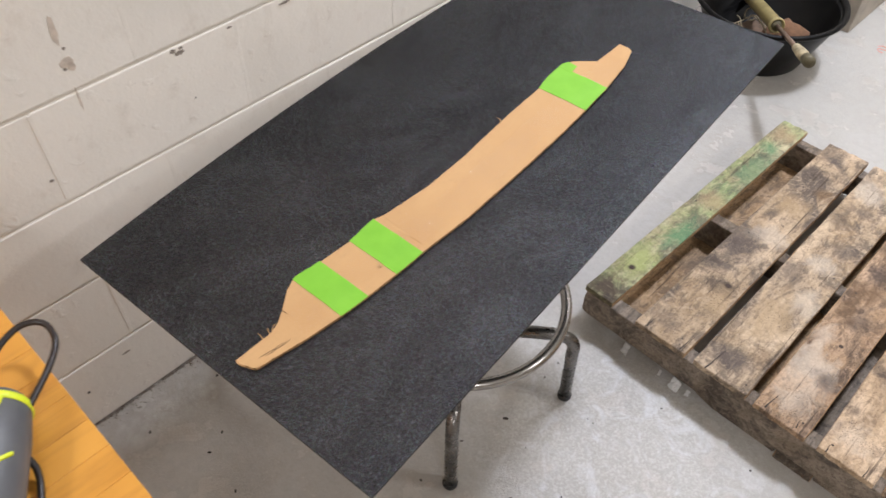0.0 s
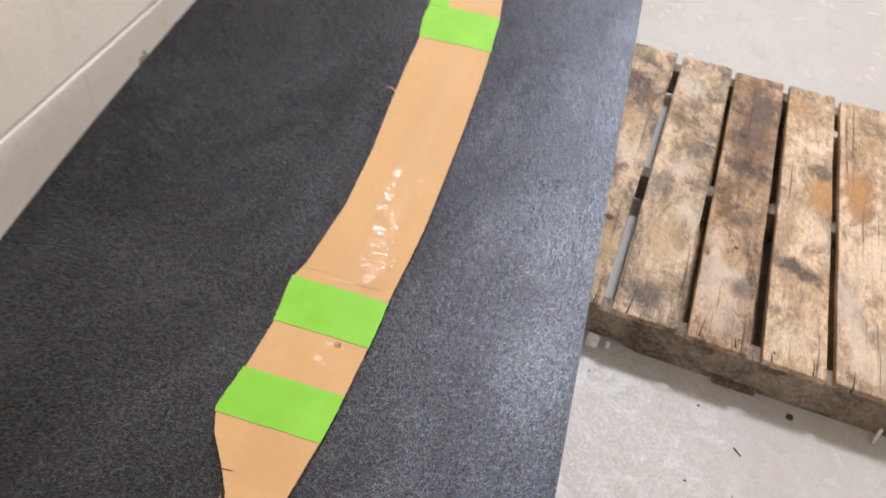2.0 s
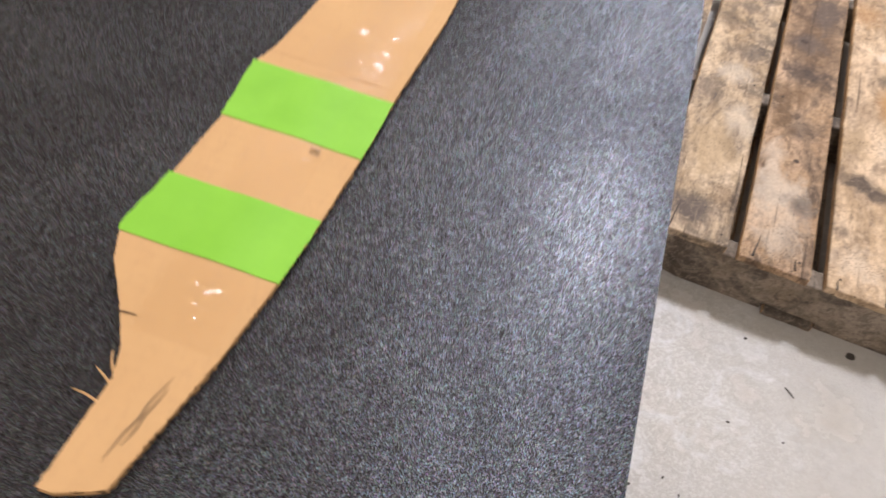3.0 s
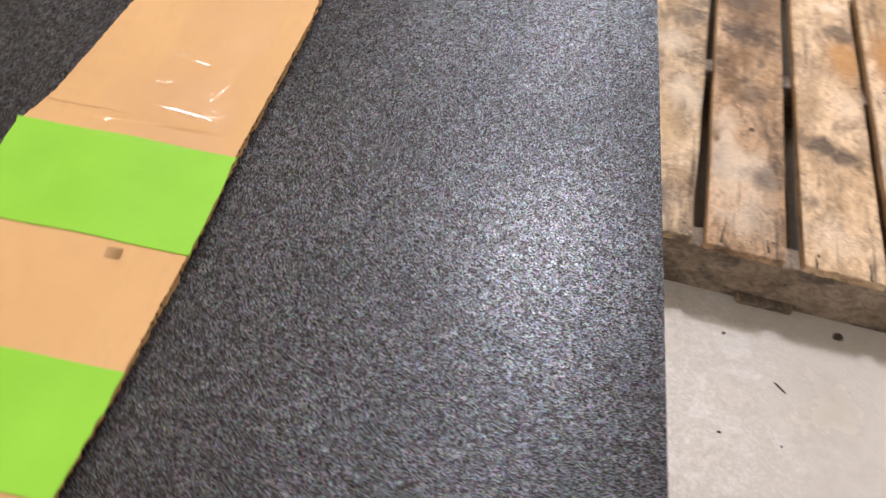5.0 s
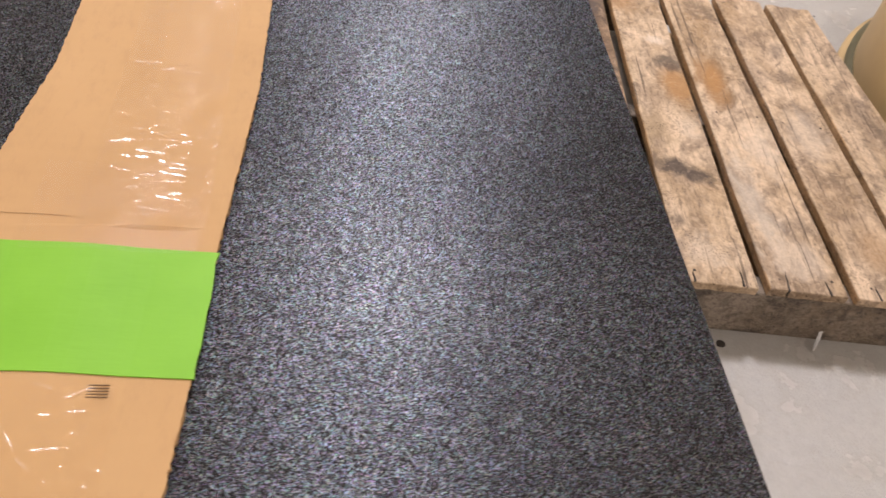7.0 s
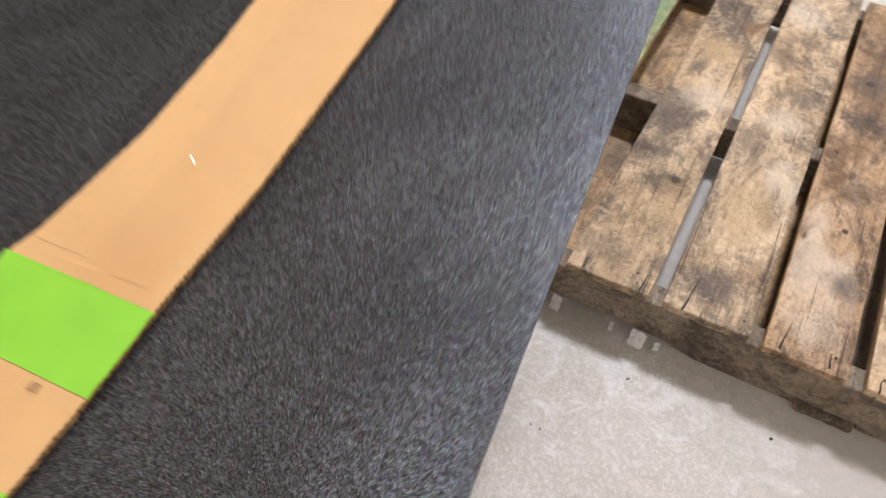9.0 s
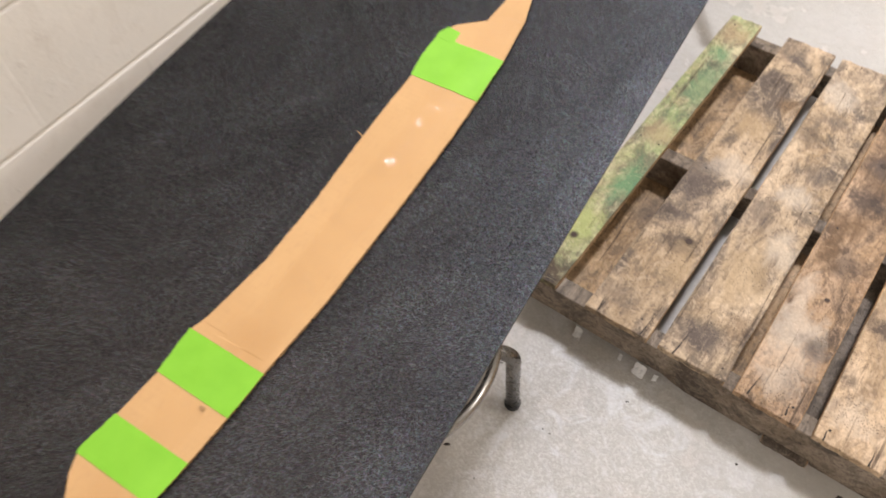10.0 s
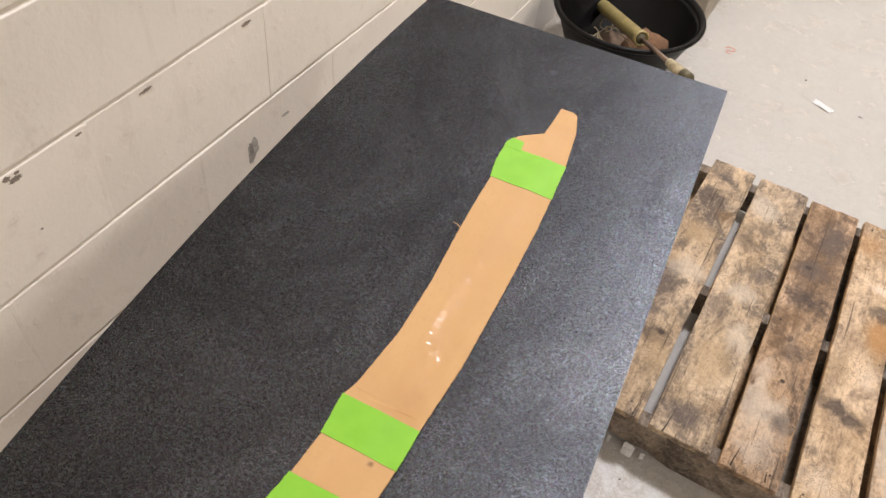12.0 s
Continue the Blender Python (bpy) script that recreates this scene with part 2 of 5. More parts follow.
def clear_film(name, gloss_least, roughness, wrinkled=True):
    """Clear packing film: see-through with a sharp gloss, crinkled in patches."""
    m = bpy.data.materials.new(name)
    m.use_nodes = True
    t = m.node_tree
    t.nodes.clear()

    def node(kind, how="", **values):
        n = t.nodes.new(kind)
        if how:
            n.operation = how
        for k, v in values.items():
            n.inputs[k.replace("_", " ")].default_value = v
        return n

    def wire(*pairs):
        for a, b in pairs:
            t.links.new(a, b)

    out, mix = node("ShaderNodeOutputMaterial"), node("ShaderNodeMixShader")
    clear = node("ShaderNodeBsdfTransparent")
    clear.inputs[0].default_value = (0.993, 0.985, 0.972, 1)
    gloss = node("ShaderNodeBsdfGlossy", Roughness=roughness)
    face = node("ShaderNodeLayerWeight", Blend=0.5)
    cube, fres = node("ShaderNodeMath", "POWER"), node("ShaderNodeMath", "MULTIPLY_ADD")
    cube.inputs[1].default_value = 3.0
    fres.inputs[1].default_value, fres.inputs[2].default_value = 0.35, gloss_least
    wire((face.outputs["Facing"], cube.inputs[0]), (cube.outputs[0], fres.inputs[0]), (fres.outputs[0], mix.inputs[0]),
         (clear.outputs[0], mix.inputs[1]), (gloss.outputs[0], mix.inputs[2]), (mix.outputs[0], out.inputs[0]))
    if not wrinkled:
        return m
    coord = node("ShaderNodeTexCoord").outputs["Object"]
    # wrinkles that run across the strip, gathered in patches
    squash = node("ShaderNodeMapping")
    squash.inputs["Scale"].default_value = (0.42, 1.0, 1.0)
    crinkle = node("ShaderNodeTexNoise", Scale=210.0, Detail=2.0, Roughness=0.5, Distortion=0.6)
    patch = node("ShaderNodeTexNoise", Scale=26.0, Detail=2.0)
    gate = node("ShaderNodeMapRange", From_Min=0.54, From_Max=0.66)
    rise, level = node("ShaderNodeMath", "MULTIPLY"), node("ShaderNodeMath", "SUBTRACT")
    level.inputs[1].default_value = 0.5
    bend = node("ShaderNodeTexNoise", Scale=38.0, Detail=1.0)
    b1 = node("ShaderNodeBump", Strength=1.0, Distance=0.0010)
    b2 = node("ShaderNodeBump", Strength=1.0, Distance=0.0028)
    wire((coord, squash.inputs["Vector"]), (squash.outputs[0], crinkle.inputs["Vector"]), (coord, patch.inputs["Vector"]), (coord, bend.inputs["Vector"]),
         (patch.outputs["Fac"], gate.inputs["Value"]), (gate.outputs[0], rise.inputs[0]), (crinkle.outputs["Fac"], level.inputs[0]), (level.outputs[0], rise.inputs[1]),
         (bend.outputs["Fac"], b1.inputs["Height"]), (rise.outputs[0], b2.inputs["Height"]), (b1.outputs[0], b2.inputs["Normal"]),
         (b2.outputs[0], gloss.inputs["Normal"]))
    return m


def pallet_wood(name, light, tan, dark, grime=0.5, stains=(), warmth=0.2, moss=0.0):
    """Weathered softwood: bleached and yellowed clouds, smoky mould, trodden dirt, scratches and checks."""
    n = Net(name, 0.78, 0.0, 0.3)
    place = n.coord
    own = n.shift(7.0)
    long = n.stretched((1.0, 0.50, 1.0))
    cloud, patch = n.noise(6.0, 5, 0.55, long, 1.3), n.noise(17, 6, 0.60, long, 1.6)
    grain = n.noise(85, 6, 0.7, n.stretched((1.0, 0.035, 1.0)), 0.25)
    scuff, fine = n.noise(44, 7, 0.70, None, 1.1), n.noise(230, 4, 0.7)
    pale = tuple(min(0.85, v * 1.24 + 0.062) for v in light)
    col = n.ramp(cloud, [(0.33, tan), (0.48, light), (0.64, pale)])
    col = n.mix(n.ramp(patch, [(0.52, 0.0), (0.68, 0.55)]), col, pale)
    warm = n.ramp(n.noise(5.0, 5, 0.6, long, 1.0), [(0.47, 0.0), (0.62, 1.0)])
    col = n.mix(n.maths("MULTIPLY", warm, warmth), col, (0.36, 0.235, 0.115))
    col = n.mix(n.maths("MULTIPLY", n.ramp(grain, [(0.48, 0.0), (0.62, 1.0)]), 0.40), col, tuple(v * 0.60 for v in tan))
    if moss:
        film = n.ramp(n.noise(7, 7, 0.65), [(0.40, 1.0), (0.56, 0.0)])
        tint = n.ramp(n.noise(30, 7, 0.75), [(0.35, (0.075, 0.19, 0.065)), (0.62, (0.32, 0.45, 0.17))])
        col = n.mix(n.maths("MULTIPLY", film, moss), col, tint)
    # smoky mould in drawn-out swirls, then trodden dirt with broken edges
    smoke = n.ramp(n.noise(6.5, 5, 0.55, n.stretched((1.0, 0.65, 1.0)), 2.2), [(0.50, 0.0), (0.55, 0.55), (0.63, 1.0)])
    col = n.mix(n.maths("MULTIPLY", smoke, grime * 0.92), col, tuple(v * 1.6 for v in dark))
    soil = n.ramp(n.maths("ADD", n.noise(9.5, 6, 0.62, long, 1.8), n.maths("MULTIPLY", n.maths("SUBTRACT", scuff, 0.5), 0.20)), [(0.56, 0.0), (0.66, 1.0)])
    col = n.mix(n.maths("MULTIPLY", soil, grime * 0.70), col, tuple(v * 1.2 for v in dark))
    wisp = n.ramp(n.noise(17, 6, 0.60, None, 3.6), [(0.53, 0.0), (0.58, 0.7), (0.66, 1.0)])
    col = n.mix(n.maths("MULTIPLY", wisp, grime * 0.42), col, tuple(v * 1.5 for v in dark))
    chalk = n.ramp(n.noise(19, 6, 0.60, None, 3.2), [(0.54, 0.0), (0.62, 1.0)])
    col = n.mix(n.maths("MULTIPLY", chalk, 0.34), col, pale)
    fleck = n.noise(74, 7, 0.78, n.stretched((1.0, 0.42, 1.0)), 0.9)
    col = n.mix(n.maths("MULTIPLY", n.ramp(fleck, [(0.53, 0.0), (0.60, 1.0)]), 0.52), col, tuple(v * 1.7 for v in dark))
    col = n.mix(n.maths("MULTIPLY", n.ramp(fleck, [(0.39, 1.0), (0.46, 0.0)]), 0.42), col, pale)
    # stains with a place of their own
    wobble = n.maths("ADD", n.maths("MULTIPLY", n.maths("SUBTRACT", patch, 0.5), 2.0), n.maths("MULTIPLY", n.maths("SUBTRACT", scuff, 0.5), 0.9))
    for sx, sy, wx, wy, tint, much in stains:
        off = n.node("ShaderNodeMapping")
        off.inputs["Location"].default_value = (-sx / wx, -sy / wy, 0)
        off.inputs["Scale"].default_value = (1 / wx, 1 / wy, 0)
        n.wire(place, off.inputs["Vector"])
        far = n.node("ShaderNodeVectorMath")
        far.operation = "LENGTH"
        n.wire(off.outputs[0], far.inputs[0])
        edge = n.maths("ADD", far.outputs["Value"], n.maths("MULTIPLY", wobble, 0.4) if tint is ORANGE else wobble)
        col = n.mix(n.maths("MULTIPLY", n.ramp(edge, [(0.35, 1.0), (1.10, 0.0)]), much), col, tint)
    # mould spots in clusters, pale scratches and bruises, checks
    spots = n.maths("MULTIPLY", n.ramp(n.cells(210), [(0.16, 1.0), (0.34, 0.0)]), n.ramp(n.noise(9, 4, 0.6), [(0.52, 0.0), (0.60, 1.0)]))
    col = n.mix(n.maths("MULTIPLY", spots, 0.75), col, tuple(v * 1.0 for v in dark))
    scratch = n.ramp(n.noise(95, 5, 0.7, n.stretched((0.3, 1.0, 1.0)), 2.0), [(0.60, 0.0), (0.65, 1.0)])
    bruise = n.ramp(scuff, [(0.60, 0.0), (0.72, 1.0)])
    col = n.mix(n.maths("MULTIPLY", n.maths("MAXIMUM", scratch, bruise), 0.24), col, pale)
    col = n.mix(1.0, col, n.ramp(fine, [(0.36, 0.90), (0.50, 1.0), (0.66, 1.10)]), "MULTIPLY")
    col = n.mix(1.0, col, n.ramp(scuff, [(0.36, 0.90), (0.50, 1.0), (0.66, 1.06)]), "MULTIPLY")
    checks = n.ramp(n.noise(110, 4, 0.6, n.stretched((1.0, 0.025, 1.0))), [(0.63, 0.0), (0.68, 1.0)])
    col = n.mix(n.maths("MULTIPLY", checks, 0.75), col, (0.05, 0.033, 0.022))
    col = n.mix(1.0, col, n.ramp(own, [(0.0, (0.93, 0.91, 0.90)), (1.0, (1.04, 1.03, 1.02))]), "MULTIPLY")
    return n.colour(col).rough(scuff, 0.60, 0.85).bump((grain, 0.5, 0.003), (scuff, 0.45, 0.003), (fine, 0.25, 0.0012), (checks, -0.7, 0.003)).m


def bench_wood():
    n = Net("oiled_maple", 0.36, 0.0, 0.5)
    n.shift(5.0)
    grain = n.noise(36, 6, 0.7, n.stretched((1.0, 0.06, 1.0)), 0.5)
    cloud = n.noise(5, 4)
    col = n.ramp(cloud, [(0.25, (0.60, 0.26, 0.036)), (0.75, (0.76, 0.37, 0.062))])
    col = n.mix(n.maths("MULTIPLY", n.ramp(grain, [(0.5, 0.0), (0.75, 1.0)]), 0.5), col, (0.33, 0.13, 0.025))
    nicks = n.ramp(n.noise(60, 4, 0.6, n.stretched((1.0, 0.12, 1.0))), [(0.70, 0.0), (0.76, 1.0)])
    col = n.mix(n.maths("MULTIPLY", nicks, 0.7), col, (0.16, 0.06, 0.015))
    return n.colour(col).rough(cloud, 0.3, 0.45).bump((grain, 0.15, 0.0012)).m


def rubber(name, c, rough=0.45):
    n = Net(name, rough)
    cloud = n.noise(9, 5, 0.6)
    col = n.ramp(cloud, [(0.3, c), (0.75, tuple(v * 1.5 + 0.004 for v in c))])
    return n.colour(col).rough(cloud, rough - 0.1, rough + 0.15).bump((n.noise(120, 3), 0.12, 0.001)).m


def dirty_tub():
    n = Net("black_tub_plastic", 0.4, 0.0, 0.16)
    cloud = n.noise(12, 6, 0.65)
    dust = n.ramp(n.noise(26, 6, 0.7), [(0.55, 0.0), (0.75, 1.0)])
    col = n.mix(n.maths("MULTIPLY", dust, 0.04), (0.0025, 0.0023, 0.0022), (0.16, 0.13, 0.10))
    return n.colour(col).rough(cloud, 0.28, 0.55).bump((n.noise(80, 4), 0.15, 0.0015)).m


def metal(name, c, rough):
    n = Net(name, rough, 0.9)
    cloud = n.noise(14, 6, 0.65)
    worn = n.noise(90, 5, 0.7)
    col = n.ramp(cloud, [(0.3, tuple(v * 0.72 for v in c)), (0.7, c)])
    return n.colour(col).rough(worn, rough - 0.08, rough + 0.16).bump((worn, 0.12, 0.0008)).m


def simple(name, c, rough=0.5, vary=0.25, scale=20.0, bump=0.15, spec=0.5):
    n = Net(name, rough, 0.0, spec)
    cloud = n.noise(scale, 5, 0.6)
    col = n.ramp(cloud, [(0.3, tuple(v * (1 - vary) for v in c)), (0.7, tuple(min(1, v * (1 + 0.3 * vary)) for v in c))])
    return n.colour(col).bump((n.noise(scale * 8, 4), bump, 0.0012)).m


CHAR, BROWN, ORANGE, BONE = (0.055, 0.042, 0.036), (0.15, 0.090, 0.045), (0.38, 0.205, 0.080), (0.66, 0.55, 0.43)
ASH, HONEY, CHALK = (0.105, 0.083, 0.071), (0.37, 0.265, 0.150), (0.54, 0.465, 0.375)
# stains and knots on the deck: place, half sizes, colour, strength
STAINS = [(0.790, 1.27, 0.055, 0.11, ASH, 0.75), (0.765, 1.17, 0.03, 0.05, CHAR, 0.6), (0.846, 1.131, 0.016, 0.014, CHAR, 1.0), (0.835, 1.115, 0.055, 0.035, CHAR, 0.7), (0.824, 1.505, 0.06, 0.05, HONEY, 0.7),
          (0.855, 1.06, 0.035, 0.08, HONEY, 0.7), (0.808, 1.668, 0.06, 0.04, CHAR, 0.6), (0.868, 1.605, 0.04, 0.03, BROWN, 0.8), (0.80, 1.78, 0.05, 0.04, ASH, 0.5), (0.79, 0.935, 0.05, 0.04, ASH, 0.45), (0.84, 1.36, 0.06, 0.05, CHALK, 0.45),
          (0.940, 1.545, 0.045, 0.05, CHAR, 0.55), (0.965, 1.615, 0.05, 0.03, ASH, 0.6), (0.99, 1.446, 0.05, 0.05, ASH, 0.55), (0.930, 1.285, 0.04, 0.08, ASH, 0.6), (0.973, 1.11, 0.06, 0.12, HONEY, 0.65), (1.015, 1.001, 0.028, 0.05, BROWN, 0.55),
          (0.965, 0.945, 0.07, 0.035, ASH, 0.7), (0.95, 1.70, 0.06, 0.06, CHALK, 0.6), (0.98, 1.36, 0.05, 0.04, CHALK, 0.5), (1.01, 1.22, 0.04, 0.06, CHALK, 0.5),
          (1.13, 1.60, 0.09, 0.30, (0.135, 0.085, 0.050), 0.75), (1.11, 1.02, 0.07, 0.12, BONE, 0.45), (1.145, 1.69, 0.05, 0.09, ASH, 0.75), (1.104, 1.549, 0.012, 0.012, CHAR, 1.0), (1.115, 1.545, 0.05, 0.04, ASH, 0.7), (1.121, 1.436, 0.075, 0.045, CHAR, 0.8), (1.100, 1.350, 0.05, 0.05, BROWN, 0.7), (1.127, 1.257, 0.055, 0.05, CHAR, 0.65),
          (1.090, 1.270, 0.035, 0.06, BROWN, 0.7), (1.109, 1.064, 0.06, 0.07, CHALK, 0.55), (1.149, 1.04, 0.03, 0.03, ASH, 0.65), (1.09, 1.16, 0.03, 0.05, BONE, 0.5), (1.13, 0.94, 0.05, 0.05, CHALK, 0.4), (1.09, 1.78, 0.05, 0.07, BROWN, 0.5),
          (1.308, 1.42, 0.045, 0.085, ORANGE, 0.9), (1.300, 1.495, 0.05, 0.035, CHAR, 0.75), (1.230, 1.735, 0.05, 0.06, ORANGE, 0.55), (1.250, 1.155, 0.045, 0.030, CHAR, 0.85), (1.290, 1.135, 0.040, 0.026, CHAR, 0.8), (1.228, 1.015, 0.022, 0.028, CHAR, 0.7),
          (1.231, 1.269, 0.05, 0.08, HONEY, 0.6), (1.287, 1.579, 0.03, 0.022, BONE, 0.9), (1.26, 0.95, 0.06, 0.05, BONE, 0.5), (1.25, 1.37, 0.04, 0.05, BROWN, 0.4), (1.30, 1.28, 0.03, 0.04, BONE, 0.4),
          (1.396, 1.450, 0.046, 0.118, BROWN, 0.75), (1.388, 1.452, 0.040, 0.108, ORANGE, 1.0), (1.385, 1.10, 0.04, 0.16, CHALK, 0.7), (1.44, 1.25, 0.04, 0.10, BONE, 0.5), (1.42, 0.95, 0.06, 0.05, BONE, 0.5),
          (1.545, 1.09, 0.05, 0.06, BROWN, 0.35), (1.58, 0.99, 0.04, 0.06, ORANGE, 0.3), (1.57, 1.60, 0.03, 0.04, ASH, 0.45), (1.55, 1.50, 0.04, 0.025, ASH, 0.4), (1.55, 1.30, 0.05, 0.10, CHALK, 0.4), (1.70, 1.35, 0.05, 0.12, ASH, 0.3)]

M_WALL, M_JOINT = wall_paint(), mortar_paint()
M_PLASTER, M_CEIL = plain_plaster("plain_wall_paint", (0.70, 0.66, 0.60)), plain_plaster("ceiling_paint", (0.74, 0.73, 0.70))
M_FLOOR, M_SHEET, M_SHEET_EDGE = floor_paint(), sheet_plastic(), sheet_edge()
# the flutes get a much darker kraft that stands for shade inside the edge
M_KRAFT, M_CORE = kraft("kraft_liner"), kraft("kraft_flute_shaded", 0.26)
M_GREEN, M_FILM = green_tape_skin(), clear_film("clear_packing_film", 0.012, 0.10)
M_GATHER = clear_film("gathered_film", 0.014, 0.12, False)
M_CREASE = clear_film("creased_film", 0.012, 0.09, False)
TEAL, LIME, UMBER = (0.105, 0.235, 0.115), (0.37, 0.41, 0.160), (0.085, 0.064, 0.044)
GREEN_STAINS = [(0.665, 1.20, 0.04, 0.11, TEAL, 0.85), (0.675, 1.55, 0.045, 0.16, TEAL, 0.55), (0.645, 1.05, 0.05, 0.08, LIME, 0.85), (0.66, 1.36, 0.05, 0.05, HONEY, 0.6), (0.64, 1.30, 0.02, 0.03, CHAR, 0.5), (0.70, 1.24, 0.02, 0.06, CHAR, 0.6), (0.66, 1.68, 0.03, 0.04, TEAL, 0.7), (0.655, 1.77, 0.05, 0.05, HONEY, 0.6), (0.64, 0.91, 0.07, 0.06, UMBER, 1.0),
                (0.655, 0.893, 0.012, 0.012, CHAR, 0.9), (0.695, 1.47, 0.02, 0.04, CHAR, 0.5), (0.640, 1.013, 0.012, 0.012, CHAR, 0.8), (0.69, 1.10, 0.02, 0.05, CHAR, 0.45), (0.66, 1.64, 0.02, 0.02, CHAR, 0.5)]
M_BOARD = pallet_wood("weathered_grey_board", (0.425, 0.318, 0.206), (0.280, 0.200, 0.122), (0.050, 0.040, 0.034), 0.85, [q for q in STAINS if q[0] < 1.05], 0.30)
M_BOARD_B = pallet_wood("weathered_brown_board", (0.395, 0.264, 0.160), (0.225, 0.139, 0.078), (0.043, 0.030, 0.022), 0.90, [q for q in STAINS if 1.05 < q[0] < 1.2], 0.35)
M_BOARD_P = pallet_wood("weathered_pale_board", (0.51, 0.376, 0.243), (0.37, 0.254, 0.146), (0.072, 0.050, 0.037), 0.55, [q for q in STAINS if q[0] > 1.2], 0.40)
M_BOARD_G = pallet_wood("green_stained_board", (0.40, 0.355, 0.205), (0.285, 0.245, 0.130), (0.060, 0.053, 0.040), 0.75, GREEN_STAINS, 0.2, 0.55)
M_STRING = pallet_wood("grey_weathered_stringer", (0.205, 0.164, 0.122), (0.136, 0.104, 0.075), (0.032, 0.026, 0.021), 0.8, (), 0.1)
M_UNDER = pallet_wood("warm_brown_under_board", (0.47, 0.315, 0.175), (0.34, 0.215, 0.11), (0.05, 0.04, 0.033), 0.5, [(0.745, 1.285, 0.020, 0.040, CHAR, 1.0), (0.72, 1.24, 0.05, 0.09, ASH, 0.5)], 0.25)
M_SAWN = pallet_wood("sawn_board_side", (0.46, 0.285, 0.140), (0.34, 0.200, 0.092), (0.07, 0.045, 0.028), 0.35, (), 0.5)
M_BENCH = bench_wood()
M_TUB = dirty_tub()
M_TUBE = metal("worn_gunmetal_tube", (0.22, 0.21, 0.20), 0.24)
M_RING = metal("polished_steel_ring", (0.42, 0.40, 0.38), 0.2)
M_BLACK = rubber("black_rubber", (0.012, 0.011, 0.011))
M_CABLE = rubber("dark_brown_cable", (0.012, 0.0075, 0.006), 0.34)
M_TOOL = simple("grey_tool_plastic", (0.115, 0.118, 0.125), 0.42)
M_NEON = simple("neon_yellow_plastic", (0.72, 0.83, 0.03), 0.4, 0.08)
M_CONC = simple("dusty_concrete", (0.45, 0.40, 0.33), 0.9, 0.35, 14, 0.5)
M_PIN = simple("varnished_olive_tube", (0.36, 0.29, 0.12), 0.4, 0.3, 25)
M_ROD = metal("rusty_rod", (0.30, 0.215, 0.165), 0.42)
M_GRIP = simple("pale_worn_tape", (0.46, 0.385, 0.24), 0.7, 0.6, 45)
M_KNOB = simple("dark_olive_knob", (0.105, 0.088, 0.045), 0.5, 0.3, 50)
M_TAN = simple("tan_fibreboard", (0.52, 0.36, 0.17), 0.55, 0.16, 4, 0.1)
M_OLIVE = simple("dark_olive_gasket", (0.11, 0.095, 0.045), 0.6)
M_WHITE = simple("white_label_paper", (0.62, 0.62, 0.61), 0.5, 0.2, 90)
M_RED = simple("red_crayon", (0.62, 0.20, 0.14), 0.8, 0.2, 200)
M_SCUFF = simple("dark_scuff", (0.31, 0.265, 0.22), 0.8, 0.5, 120)
M_TEASTAIN = simple("pale_brown_stain", (0.68, 0.585, 0.49), 0.6, 0.25, 60)
M_GREYSCUFF = simple("grey_scuff", (0.50, 0.475, 0.44), 0.8, 0.4, 90)
M_BARK = simple("dark_debris", (0.05, 0.04, 0.033), 0.9, 0.4, 100)
M_STEELLID = simple("lamp_housing", (0.75, 0.75, 0.73), 0.4, 0.05)
M_KNOT = simple("dark_knot", (0.065, 0.042, 0.03), 0.8, 0.4, 300)
M_RUST = simple("rust_brown_cloth", (0.22, 0.115, 0.06), 0.95, 0.55, 40, 0.6)
M_DIRT = simple("grey_brown_dirt", (0.20, 0.16, 0.12), 0.95, 0.6, 150)
M_RUBBISH = simple("brown_rags", (0.16, 0.105, 0.07), 0.9, 0.5, 30, 0.6)
M_INKPALE = simple("faded_ink", (0.27, 0.17, 0.09), 0.8, 0.3, 200)
M_FOLD = simple("folded_kraft", (0.53, 0.325, 0.155), 0.8, 0.2, 200)
M_INK = simple("brown_ink", (0.10, 0.06, 0.035), 0.8, 0.3, 200)


# ---- mesh helpers ----
def mesh_of(name, bm, material, smooth=False):
    me = bpy.data.meshes.new(name)
    bmesh.ops.recalc_face_normals(bm, faces=bm.faces)
    bm.to_mesh(me)
    bm.free()
    for mt in material if isinstance(material, (list, tuple)) else [material]:
        me.materials.append(mt)
    if smooth:
        for p in me.polygons:
            p.use_smooth = True
    return me


def part(name, bm, material, parent=None, label="", smooth=False, up=False):
    ob = new(name, mesh_of(name, bm, material, smooth))
    if up and ob.data.polygons[0].normal.z < 0:
        ob.data.flip_normals()
    ob.parent = parent
    if label:
        ob["label"] = label
    return ob


def thing(name, place, label, category, group="", kind=""):
    ob = new(name)
    ob.matrix_world = place
    ob.empty_display_size = 0.05
    return tagged(ob, label, category, group, kind)


def box_bm(x0, x1, y0, y1, z0, z1, bevel=0.0, seg=1):
    bm = bmesh.new()
    bmesh.ops.create_cube(bm, size=1)
    bmesh.ops.scale(bm, vec=(x1 - x0, y1 - y0, z1 - z0), verts=bm.verts)
    bmesh.ops.translate(bm, vec=((x0 + x1) / 2, (y0 + y1) / 2, (z0 + z1) / 2), verts=bm.verts)
    if bevel:
        bmesh.ops.bevel(bm, geom=bm.edges[:], offset=bevel, segments=seg, affect="EDGES", profile=0.6)
    return bm


def join_bm(*bms):
    out = bmesh.new()
    for b in bms:
        me = bpy.data.meshes.new("tmp")
        b.to_mesh(me)
        b.free()
        out.from_mesh(me)
        bpy.data.meshes.remove(me)
    return out


